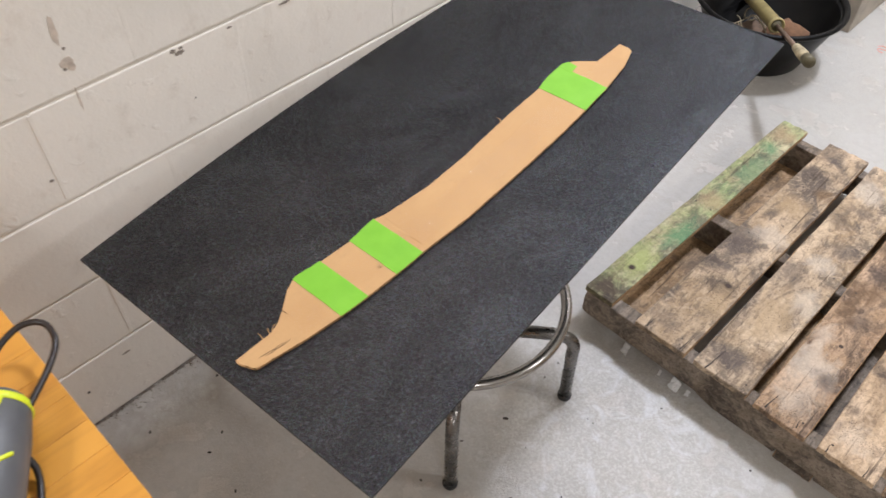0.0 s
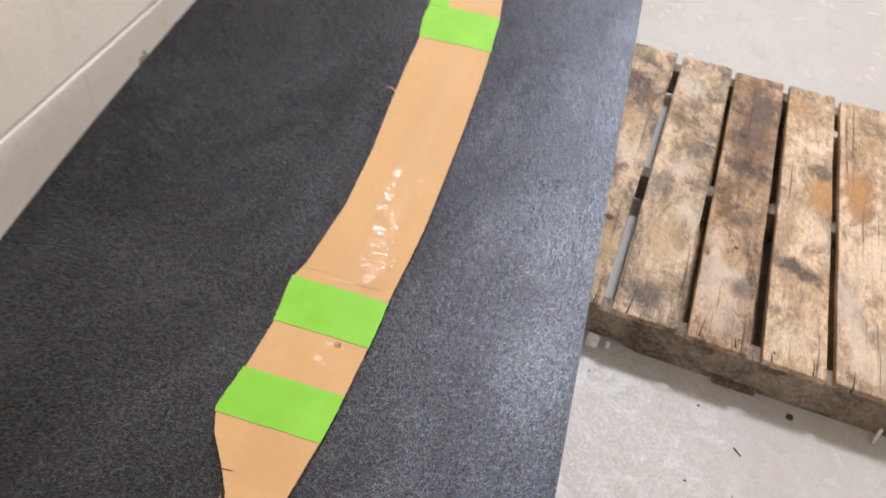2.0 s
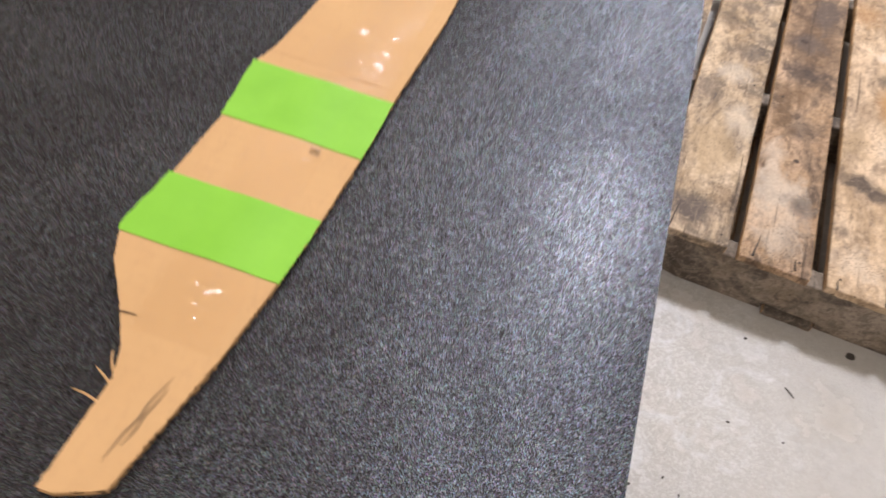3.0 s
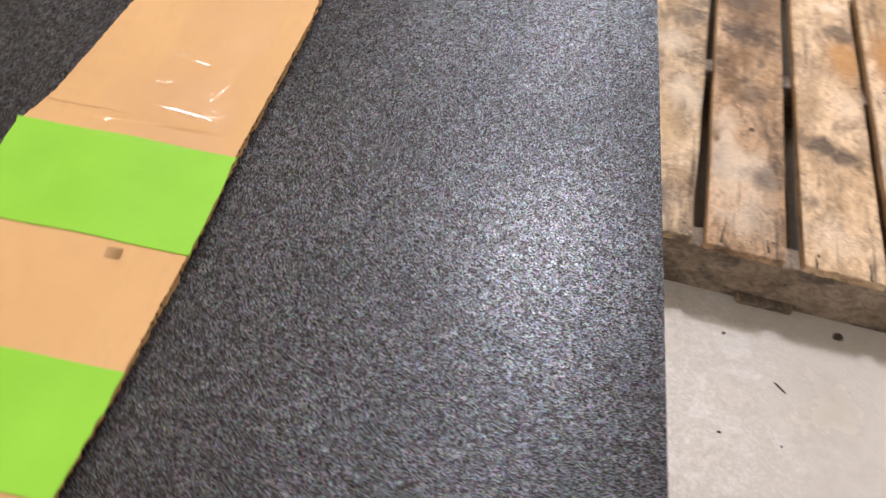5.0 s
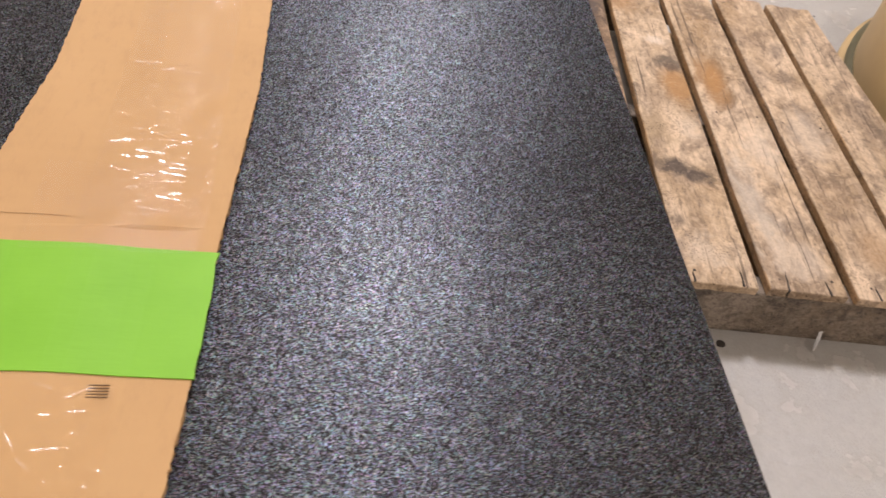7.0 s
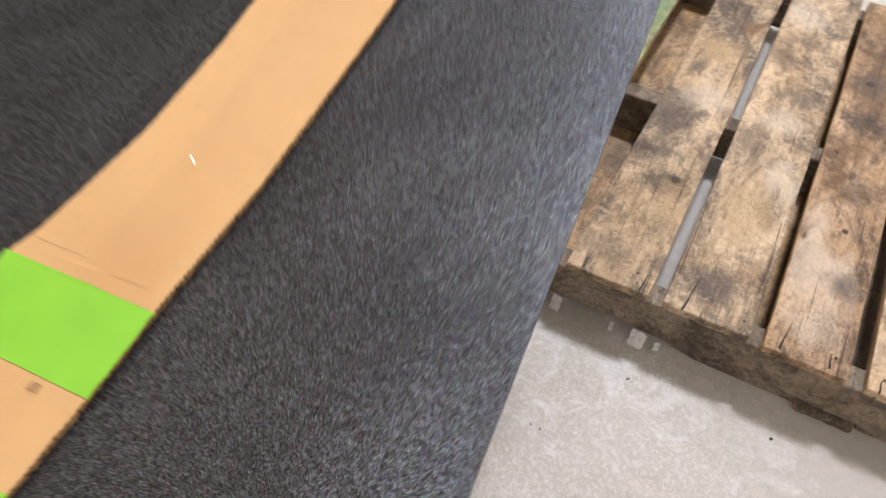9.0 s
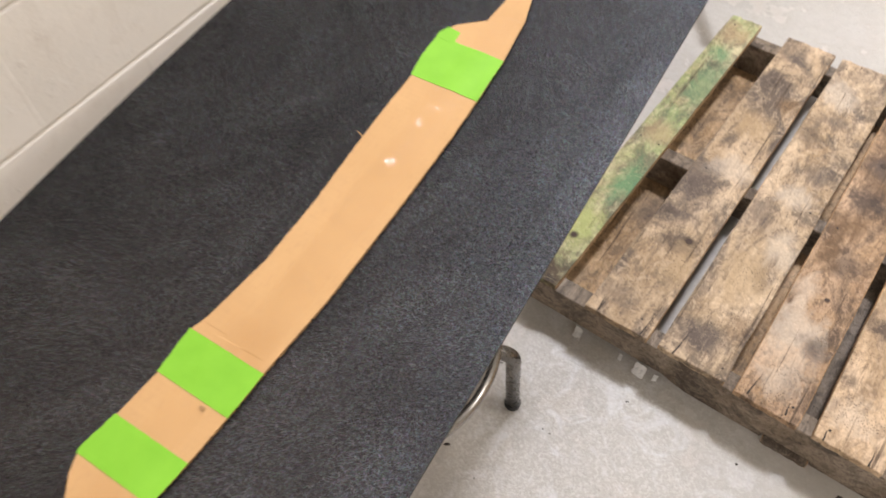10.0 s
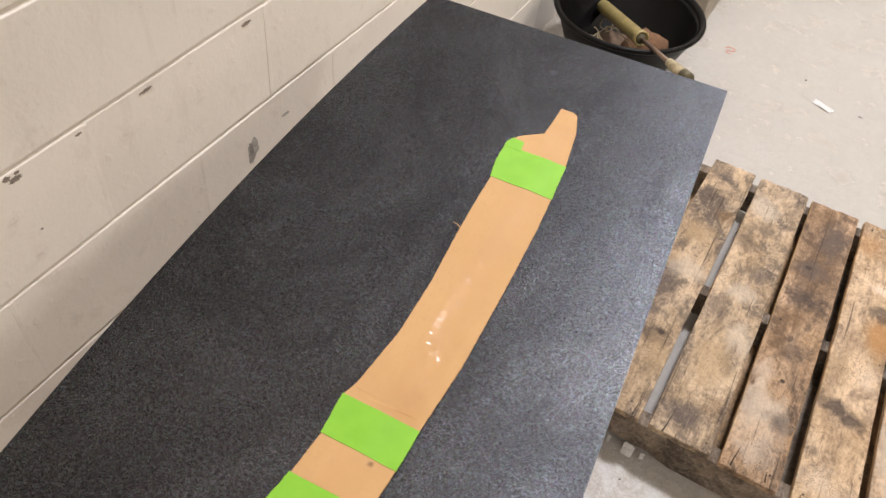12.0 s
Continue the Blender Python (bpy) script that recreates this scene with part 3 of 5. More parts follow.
def tube_bm(points, radius, sides=12, closed=False, caps=True):
    """A round tube along a list of points; radius may be one number or one for each point."""
    bm = bmesh.new()
    pts = [Vector(p) for p in points]
    n = len(pts)
    rings, side = [], None
    for i, p in enumerate(pts):
        a = pts[(i - 1) % n] if closed or i else p
        b = pts[(i + 1) % n] if closed or i < n - 1 else p
        d = (b - a).normalized()
        if side is None:
            side = d.orthogonal().normalized()
        side = (side - d * side.dot(d)).normalized()
        up = d.cross(side)
        r = radius[i] if isinstance(radius, (list, tuple)) else radius
        rings.append([bm.verts.new(p + (side * math.cos(2 * math.pi * k / sides) + up * math.sin(2 * math.pi * k / sides)) * r) for k in range(sides)])
    for i in range(n if closed else n - 1):
        a, b = rings[i], rings[(i + 1) % n]
        for k in range(sides):
            bm.faces.new((a[k], a[(k + 1) % sides], b[(k + 1) % sides], b[k]))
    if caps and not closed:
        bm.faces.new(rings[0])
        bm.faces.new(rings[-1])
    return bm


def lathe_bm(profile, sides=48, centre=(0, 0, 0)):
    """Turns a profile of (radius, z) round the z axis; a radius of 0 closes it."""
    bm = bmesh.new()
    rings = []
    for r, z in profile:
        if r <= 1e-6:
            rings.append([bm.verts.new((centre[0], centre[1], centre[2] + z))])
        else:
            rings.append([bm.verts.new((centre[0] + r * math.cos(2 * math.pi * k / sides), centre[1] + r * math.sin(2 * math.pi * k / sides), centre[2] + z)) for k in range(sides)])
    for a, b in zip(rings, rings[1:]):
        for k in range(sides):
            j = (k + 1) % sides
            if len(a) == 1 and len(b) == 1:
                continue
            if len(a) == 1:
                bm.faces.new((a[0], b[k], b[j]))
            elif len(b) == 1:
                bm.faces.new((a[k], a[j], b[0]))
            else:
                bm.faces.new((a[k], a[j], b[j], b[k]))
    return bm


def smooth_line(points, steps=6):
    """A rounded line through the points (Catmull-Rom)."""
    p = [Vector(q) for q in points]
    p = [p[0] * 2 - p[1]] + p + [p[-1] * 2 - p[-2]]
    out = []
    for i in range(1, len(p) - 2):
        for s in range(steps):
            t = s / steps
            out.append(0.5 * (2 * p[i] + (p[i + 1] - p[i - 1]) * t + (2 * p[i - 1] - 5 * p[i] + 4 * p[i + 1] - p[i + 2]) * t * t + (3 * p[i] - p[i - 1] - 3 * p[i + 1] + p[i + 2]) * t ** 3))
    return out + [p[-2]]


# ---- the room ----
def build_room():
    t = 0.2
    ob = part("floor", box_bm(-t, ROOM_X + t, ROOM_Y0 - t, ROOM_Y1 + t, -0.15, 0.0), M_FLOOR)
    tagged(ob, "glossy cream-grey painted concrete floor, stained and speckled", "floor", kind="structure")
    ob = part("ceiling", box_bm(-t, ROOM_X + t, ROOM_Y0 - t, ROOM_Y1 + t, CEIL, CEIL + 0.15), M_CEIL)
    tagged(ob, "plain off-white workshop ceiling", "ceiling", kind="structure")
    for name, b in (("wall_east", (ROOM_X, ROOM_X + t, ROOM_Y0, ROOM_Y1)), ("wall_north", (0, ROOM_X, ROOM_Y1, ROOM_Y1 + t)), ("wall_south", (0, ROOM_X, ROOM_Y0 - t, ROOM_Y0))):
        ob = part(name, box_bm(b[0], b[1], b[2], b[3], 0, CEIL), M_PLASTER)
        tagged(ob, "plain off-white painted workshop wall", "wall", kind="structure")
    # assumed housings for the main lamp and the added fill lamps, all unseen
    for lx, ly, k in LAMPS:
        lamp_thing = thing("unseen_ceiling_light", pose(lx, ly, CEIL), "assumed round white high-bay ceiling light with a shallow housing, out of view", "ceiling light", "ceiling lights")
        part("housing", lathe_bm([(0, 0), (0.09, 0), (0.10, -0.06), (0.225, -0.10), (0.235, -0.145), (0.225, -0.148), (0, -0.148)], 40), M_STEELLID, lamp_thing, smooth=False)


COURSE, LONG = 0.2032, 0.4064
BLOCK_Y0, BLOCK_Y1, BLOCK_TOP = -1.2192, 4.4704, 8


def build_block_wall():
    """The block wall: joints and the plain upper part first, then each block as a piece of its own."""
    top = BLOCK_TOP * COURSE
    bms = [box_bm(-0.19, -0.0050, ROOM_Y0, ROOM_Y1, 0, CEIL)]
    bms.append(box_bm(-0.02, 0.0, ROOM_Y0, ROOM_Y1, top + 0.004, CEIL))
    bms.append(box_bm(-0.02, 0.0, ROOM_Y0, BLOCK_Y0 - 0.004, 0, top))
    bms.append(box_bm(-0.02, 0.0, BLOCK_Y1 + 0.21, ROOM_Y1, 0, top))
    for c in range(BLOCK_TOP):
        start = BLOCK_Y0 + (0.0 if c % 2 else COURSE)
        y = start
        while y < BLOCK_Y1 + 0.2:
            bms.append(box_bm(-0.012, 0.0007, y - 0.0042, y + 0.0042, c * COURSE + 0.006, (c + 1) * COURSE - 0.006, 0.0011, 2))
            y += LONG
    wall = part("wall_west", join_bm(*bms), M_JOINT)
    tagged(wall, "off-white painted concrete block wall with recessed joints, scuffed", "wall", kind="structure")
    full = {}
    for kind, (ln, seed) in enumerate(((LONG, 1), (LONG, 2), (COURSE, 3))):
        rnd = random.Random(seed)
        bm = box_bm(-0.1, 0.0, -ln / 2 + 0.0006, ln / 2 - 0.0006, -COURSE / 2 + 0.0026, COURSE / 2 - 0.0026)
        flat = [e for e in bm.edges if all(v.co.x > -0.01 for v in e.verts) and abs(e.verts[0].co.z - e.verts[1].co.z) < 1e-4]
        bmesh.ops.bevel(bm, geom=flat, offset=0.0034, segments=2, affect="EDGES", profile=0.5)
        for v in bm.verts:
            v.co.x += rnd.uniform(-0.0006, 0.0006)
        full[kind] = mesh_of("block", bm, M_WALL)
    rnd = random.Random(5)
    for c in range(BLOCK_TOP):
        start = BLOCK_Y0 + (0.0 if c % 2 else COURSE)
        if start > BLOCK_Y0:
            ob = new("block", full[2])
            ob.parent, ob.location = wall, (0, BLOCK_Y0 + COURSE / 2, (c + 0.5) * COURSE)
        y = start
        while y < BLOCK_Y1:
            ob = new("block", full[rnd.randint(0, 1)])
            ob.parent = wall
            ob.location = (rnd.uniform(-0.0008, 0.0005), y + LONG / 2, (c + 0.5) * COURSE)
            y += LONG
    return wall


# ---- the black sheet and what lies on it ----
SHEET_AT = pose(0.5365, 0.516, 0.777, 0.74, 0, 5.5)
SHEET_W, SHEET_L, SHEET_T = 0.570, 1.160, 0.0045


def build_sheet():
    bm = bmesh.new()
    n, half = 32, SHEET_L / 2
    rows = []
    for i in range(n + 1):
        v = -half + SHEET_L * i / n
        bow = 0.023 * (1 - (v / half) ** 2)
        rows.append([bm.verts.new((u, v, z)) for u, z in ((-SHEET_W / 2 - bow, 0), (SHEET_W / 2, 0), (SHEET_W / 2, -SHEET_T), (-SHEET_W / 2 - bow, -SHEET_T))])
    for a, b in zip(rows, rows[1:]):
        for k in range(4):
            bm.faces.new((a[k], a[(k + 1) % 4], b[(k + 1) % 4], b[k]))
    bm.faces.new(rows[0])
    bm.faces.new(rows[-1])
    bmesh.ops.recalc_face_normals(bm, faces=bm.faces)
    for fc in bm.faces:
        fc.material_index = 0 if abs(fc.normal.z) > 0.5 else 1
    ob = part("plastic_sheet", bm, [M_SHEET, M_SHEET_EDGE])
    ob.matrix_world = SHEET_AT
    return tagged(ob, "large black textured plastic sheet lying on a stool", "plastic sheet")


# the template's two long sides, in the sheet's own metres: (along, across)
WALL_SIDE = [(-0.556, 0.0255), (-0.517, 0.0275), (-0.497, 0.0285), (-0.480, 0.0235), (-0.458, 0.0098), (-0.433, -0.008), (-0.413, -0.0158), (-0.367, -0.0086),
             (-0.309, -0.003), (-0.258, -0.006), (-0.236, 0.0008), (-0.15, 0.0115), (-0.06, 0.0122), (0.04, 0.0070), (0.12, 0.0048), (0.165, 0.0050),
             (0.20, -0.001), (0.25, -0.0024), (0.274, 0.0095), (0.300, 0.0421), (0.340, 0.0445), (0.3735, 0.0456)]
ROOM_SIDE = [(-0.556, 0.0340), (-0.5475, 0.0555), (-0.472, 0.0725), (-0.422, 0.0805), (-0.372, 0.0863), (-0.318, 0.0908), (-0.262, 0.0930), (-0.16, 0.1015),
             (-0.01, 0.1040), (0.10, 0.1035), (0.166, 0.1011), (0.243, 0.0970), (0.325, 0.0871), (0.368, 0.0748), (0.3735, 0.0660)]


def side_at(side, v):
    for (v0, u0), (v1, u1) in zip(side, side[1:]):
        if v <= v1:
            k = 0 if v1 == v0 else max(0.0, min(1.0, (v - v0) / (v1 - v0)))
            return u0 + (u1 - u0) * k
    return side[-1][1]


CARD_T = 0.0054


def hump(u, v):
    """The soft ridge that runs down the middle of the template, where two box flaps met."""
    mid = 0.064 if v > -0.25 else 0.046
    d = (u - mid) / 0.026
    k = max(0.0, 1 - d * d)
    ends = max(0.0, min(1.0, (v + 0.50) / 0.05, (0.30 - v) / 0.05))
    return 0.0010 * k * k * ends


def film_bm(v0, v1, left, right, lift, steps, across=12, ragged=0.0004, seed=1):
    """A single clear skin that follows the template's face."""
    rnd = random.Random(seed)
    bm = bmesh.new()
    rows = []
    for i in range(steps + 1):
        v = v0 + (v1 - v0) * i / steps
        a, b = left(v) + rnd.uniform(-ragged, ragged), right(v) + rnd.uniform(-ragged, ragged)
        us = [a + (b - a) * j / across for j in range(across + 1)]
        rows.append([bm.verts.new((u, v, lift + hump(u, v))) for u in us])
    for a, b in zip(rows, rows[1:]):
        for j in range(across):
            bm.faces.new((a[j], a[j + 1], b[j + 1], b[j]))
    return bm


def band_bm(v0, v1, left, right, lift, thick, steps, across=10, ragged=0.0, seed=1, slant=0.0):
    """A thin skin between two sides, following the template's face."""
    rnd = random.Random(seed)
    rows = []
    for i in range(steps + 1):
        v = v0 + (v1 - v0) * i / steps
        a, b = left(v) + rnd.uniform(-ragged, ragged), right(v) + rnd.uniform(-ragged, ragged)
        row = []
        for j in range(across + 1):
            u = a + (b - a) * j / across
            row.append((u, v + slant * (j / across - 0.5), lift + hump(u, v)))
        rows.append(row)
    bm = bmesh.new()
    top = [[bm.verts.new(p) for p in row] for row in rows]
    low = [[bm.verts.new((p[0], p[1], p[2] - thick)) for p in row] for row in rows]
    for i in range(steps):
        for j in range(across):
            bm.faces.new((top[i][j], top[i][j + 1], top[i + 1][j + 1], top[i + 1][j]))
            bm.faces.new((low[i][j], low[i + 1][j], low[i + 1][j + 1], low[i][j + 1]))
        bm.faces.new((top[i][0], top[i + 1][0], low[i + 1][0], low[i][0]))
        bm.faces.new((top[i][-1], low[i][-1], low[i + 1][-1], top[i + 1][-1]))
    for j in range(across):
        bm.faces.new((top[0][j], low[0][j], low[0][j + 1], top[0][j + 1]))
        bm.faces.new((top[-1][j], top[-1][j + 1], low[-1][j + 1], low[-1][j]))
    return bm


def build_template():
    base = thing("cardboard_template", SHEET_AT, "long curved cardboard template with green tape strips on black sheet", "cardboard template")
    L, R = (lambda v: side_at(WALL_SIDE, v)), (lambda v: side_at(ROOM_SIDE, v))
    v0, v1 = -0.556, 0.3735
    part("top_liner", band_bm(v0, v1, L, R, CARD_T, 0.0005, 520, 14, 0.0004, 3), M_KRAFT, base, smooth=False)
    part("bottom_liner", band_bm(v0, v1, L, lambda v: R(v) - 0.0008, 0.0006, 0.0005, 520, 2, 0.0006, 4), M_KRAFT, base)
    # the fluted core, its kraft darkened to paint shade between the liners
    bm = bmesh.new()
    rows, n = [], 1840
    for i in range(n + 1):
        v = v0 + 0.001 + (v1 - v0 - 0.002) * i / n
        z = (CARD_T + 0.0002) / 2 + 0.0019 * math.sin(i * 2 * math.pi / 8)
        a, b = L(v) + 0.0020, R(v) - 0.0014 + 0.0011 * noise.noise(Vector((v * 160, 0.3, 0)))
        rows.append([bm.verts.new((a + (b - a) * j / 6, v, z + hump(a + (b - a) * j / 6, v))) for j in range(7)])
    for a, b in zip(rows, rows[1:]):
        for j in range(6):
            bm.faces.new((a[j], a[j + 1], b[j + 1], b[j]))
    part("fluted_core", bm, M_CORE, base, "brown fluted cardboard core, coloured dark for the shaded edge gap")
    # clear film strips
    strips = ((-0.262, 0.20, 0.041, 0.088, 60), (-0.318, -0.262, 0.018, 0.066, 14), (-0.47, -0.318, 0.022, 0.069, 24), (0.200, 0.318, 0.046, 0.085, 14))
    for a, b, ul, ur, n in strips:
        part("clear_tape", film_bm(a, b, lambda v: max(ul, L(v) + 0.002), lambda v: min(ur, R(v) - 0.002), CARD_T + 0.0004, n, 16, 0.0003, 6), M_FILM, base, "glossy clear packing tape, wrinkled", True, True)
    part("clear_tape", film_bm(-0.262, -0.215, lambda v: 0.024, lambda v: 0.0855, CARD_T + 0.0007, 12, 16, 0.0006, 8), M_FILM, base, "glossy clear packing tape, wrinkled", True, True)
    # ripples in the clear tape: rows of small facets that lean to the room
    def ripple(bm, ua, va, ub, vb, wide, lean, nod, gap):
        n = max(2, int(math.hypot(ub - ua, vb - va) / 0.0022))
        for k in range(n):
            lean, nod = lean + rnd.gauss(0, 0.7), nod + rnd.gauss(0, 0.8)
            u0, u1 = ua + (ub - ua) * k / n, ua + (ub - ua) * (k + 1) / n
            v0, v1 = va + (vb - va) * k / n, va + (vb - va) * (k + 1) / n
            um, vm = (u0 + u1) / 2, (v0 + v1) / 2
            if (k and rnd.random() < gap) or -0.420 < vm < -0.365 or -0.317 < vm < -0.256 or 0.162 < vm < 0.246:
                continue
            z, w = CARD_T + 0.0009 + hump(um, vm), wide * rnd.uniform(0.6, 1.2) / 2
            side = Vector((-(vb - va), ub - ua)).normalized() * w
            a, b = math.tan(radians(lean)), math.tan(radians(nod))
            bm.faces.new([bm.verts.new((u, v, z - a * (u - um) - b * (v - vm))) for u, v in
                          ((u0 - side.x, v0 - side.y), (u1 - side.x, v1 - side.y), (u1 + side.x, v1 + side.y), (u0 + side.x, v0 + side.y))])

    rnd = random.Random(47)
    bm = bmesh.new()
    # gathers: a stretch along, a stretch across, step, lean and its spread, nod and its spread, how far each runs along the card
    for va, vb, ua, ub, step, lean, leans, nod, nods, run in ((-0.245, -0.150, 0.048, 0.077, 0.0012, 11.0, 1.8, -0.8, 2.4, 0.002), (-0.245, -0.150, 0.044, 0.080, 0.0036, 18.5, 2.5, 3.0, 5.0, 0.004),
                                                              (-0.150, -0.085, 0.043, 0.057, 0.0012, 11.5, 2.4, 0.0, 3.6, 0.003), (-0.085, -0.025, 0.042, 0.058, 0.0024, 14.0, 4.0, -1.5, 3.0, 0.004),
                                                              (-0.010, 0.110, 0.054, 0.066, 0.0022, 16.0, 2.0, -1.0, 2.4, 0.012), (0.098, 0.132, 0.045, 0.072, 0.0016, 14.5, 4.0, -4.5, 4.0, 0.004),
                                                              (-0.352, -0.320, 0.036, 0.062, 0.0019, 13.0, 3.0, 6.5, 3.5, 0.006), (-0.455, -0.423, 0.040, 0.056, 0.0026, 14.0, 4.0, 10.0, 3.0, 0.008)):
        v = va
        while v < vb:
            v += step * rnd.uniform(0.5, 1.5)
            a = rnd.uniform(ua, ub - 0.004)
            b = min(ub, a + rnd.uniform(0.004, 0.014)) if run < 0.01 else a + rnd.uniform(-0.001, 0.003)
            ripple(bm, a, v, b, v + rnd.uniform(-run, run), rnd.uniform(0.0004, 0.0011), rnd.gauss(lean, leans), rnd.gauss(nod, nods), 0.20)
    tagged(part("gathered_tape", bm, M_GATHER, base, "clear tape gathered into small ripples", up=True), kind="stuff")
    # loose creases: start, end, how many lie side by side
    for ua, va, ub, vb, many in ((0.045, -0.237, 0.080, -0.242, 6), (0.042, -0.219, 0.054, -0.220, 2), (0.066, -0.225, 0.077, -0.219, 1), (0.065, -0.203, 0.075, -0.198, 2),
                                 (0.077, -0.221, 0.071, -0.233, 2), (0.030, -0.2545, 0.034, -0.246, 2), (0.026, -0.325, 0.043, -0.345, 4),
                                 (0.029, -0.347, 0.043, -0.357, 4), (0.056, -0.320, 0.067, -0.323, 2), (0.030, -0.318, 0.052, -0.319, 3), (0.060, -0.335, 0.066, -0.331, 1),
                                 (0.044, -0.43, 0.048, -0.452, 4), (0.056, 0.262, 0.066, 0.29, 3)):
        bm = bmesh.new()
        for k in range(many):
            da, db, cut = rnd.uniform(-0.004, 0.004), rnd.uniform(-0.004, 0.004), rnd.uniform(0.0, 0.35)
            a, b = cut * rnd.random(), 1 - cut * rnd.random()
            ripple(bm, ua + (ub - ua) * a, va + (vb - va) * a + da, ua + (ub - ua) * b, va + (vb - va) * b + db, rnd.uniform(0.0005, 0.0010),
                   rnd.uniform(9.5, 21.5), rnd.gauss(max(-6.0, 2.0 + (-0.225 - va) * 70), 6.0), 0.15)
        if bm.faces:
            part("tape_crease", bm, M_CREASE, base, "shiny crease in the clear tape", up=True)
    # green strips, each wrapped a little over the edges
    for a, b, slant, seed in ((-0.417, -0.3685, -0.003, 11), (-0.314, -0.259, -0.004, 12), (0.165, 0.243, -0.002, 13)):
        bm = band_bm(a, b, lambda v: L(v) - 0.0012, lambda v: R(v) + 0.0008, CARD_T + 0.0006, 0.0006, 12, 14, 0.0005, seed, slant)
        if seed == 13:
            bm = join_bm(bm, band_bm(0.2405, 0.2635, lambda v: L(v) - 0.0012, lambda v: 0.0245 - (v - 0.24) * 0.12, CARD_T + 0.0009, 0.0006, 5, 6, 0.0004, 14, -0.003))
        part("green_tape", bm, M_GREEN, base, "bright green masking tape strip")
    # slits, torn flecks and a small ink mark
    rnd = random.Random(9)
    for u, v, du, dv in ((0.051, -0.512, 0.010, 0.050), (0.054, -0.510, 0.006, 0.034), (0.016, -0.462, 0.012, 0.001)):
        pts = [(u + du * (k / 6 - 0.5) + rnd.uniform(-0.0008, 0.0008), v + dv * (k / 6 - 0.5), CARD_T + 0.0004) for k in range(7)]
        part("slit", tube_bm(pts, [0.0001, 0.0003, 0.0004, 0.0005, 0.0004, 0.0003, 0.0001], 5), M_INK, base, "dark cut line in the cardboard")
    pts = [(0.0005 + 0.038 * k / 8, -0.2435 - 0.0012 * k / 8 + rnd.uniform(-0.0003, 0.0003), CARD_T + 0.0002) for k in range(9)]
    part("fold_line", tube_bm(pts, 0.00013, 5), M_FOLD, base, "faint fold line across the cardboard")
    for k in range(5):
        pts = [(0.0595 + 0.0065 * s / 4, -0.3185 - 0.0011 * k, CARD_T + 0.0005) for s in range(5)]
        part("ink_bar", tube_bm(pts, 0.00022, 5), M_INKPALE, base, "faint printed bar")
    for u, v, a in ((0.029, -0.5, 2.5), (0.026, -0.493, 2.0), (0.0275, -0.51, 2.9), (0.006, 0.05, 2.6)):
        pts = [(u + 0.016 * math.cos(a) * s / 4, v + 0.012 * math.sin(a) * s / 4, 0.003 + 0.002 * math.sin(s)) for s in range(5)]
        part("torn_fibre", tube_bm(pts, [0.0008, 0.0007, 0.0006, 0.0005, 0.0002], 5), M_KRAFT, base, "torn paper fibre at the edge")
    return base


# ---- the stool under the sheet ----
def build_stool():
    cx, cy = 0.5245, 0.5065
    base = thing("stool", pose(cx, cy, 0), "round steel stool with bent gunmetal legs and a polished foot ring", "stool")
    turn0 = math.atan2(0.661 - cy, 0.716 - cx)
    R, Z = 0.246, 0.245
    for k in range(4):
        a = turn0 + k * math.pi / 2
        d = Vector((math.cos(a), math.sin(a), 0))
        arc = [d * (R - 0.045 + 0.045 * math.sin(q)) + Vector((0, 0, Z - 0.045 + 0.045 * math.cos(q))) for q in [i * math.pi / 16 for i in range(9)]]
        pts = [d * 0.02 + Vector((0, 0, Z))] + arc + [d * (R + 0.004) + Vector((0, 0, 0.012))]
        leg = part("leg", tube_bm(pts, 0.0145, 14), M_TUBE, base, smooth=True)
        part("foot_cap", lathe_bm([(0, 0.0), (0.015, 0.0), (0.0165, 0.004), (0.0165, 0.016), (0.0148, 0.017), (0, 0.017)], 16, d * (R + 0.004)), M_BLACK, leg, "black rubber foot cap")
        part("strut", tube_bm([d * 0.213 + Vector((0, 0, Z + 0.01)), d * 0.213 + Vector((0, 0, 0.338))], 0.006, 8), M_TUBE, base, smooth=True)
    ring = [(0.213 * math.cos(2 * math.pi * i / 64), 0.213 * math.sin(2 * math.pi * i / 64), 0.345) for i in range(64)]
    part("foot_ring", tube_bm(ring, 0.0115, 12, True), M_RING, base, "polished steel foot ring", True)
    part("column", lathe_bm([(0, 0.2), (0.03, 0.2), (0.03, 0.56), (0.022, 0.565), (0.022, 0.735), (0, 0.735)], 24), M_TUBE, base, smooth=True)
    part("seat", lathe_bm([(0, 0.733), (0.15, 0.733), (0.168, 0.738), (0.172, 0.752), (0.168, 0.7665), (0.12, 0.7700), (0, 0.7700)], 40), M_BLACK, base, "round black seat", True)
    return base


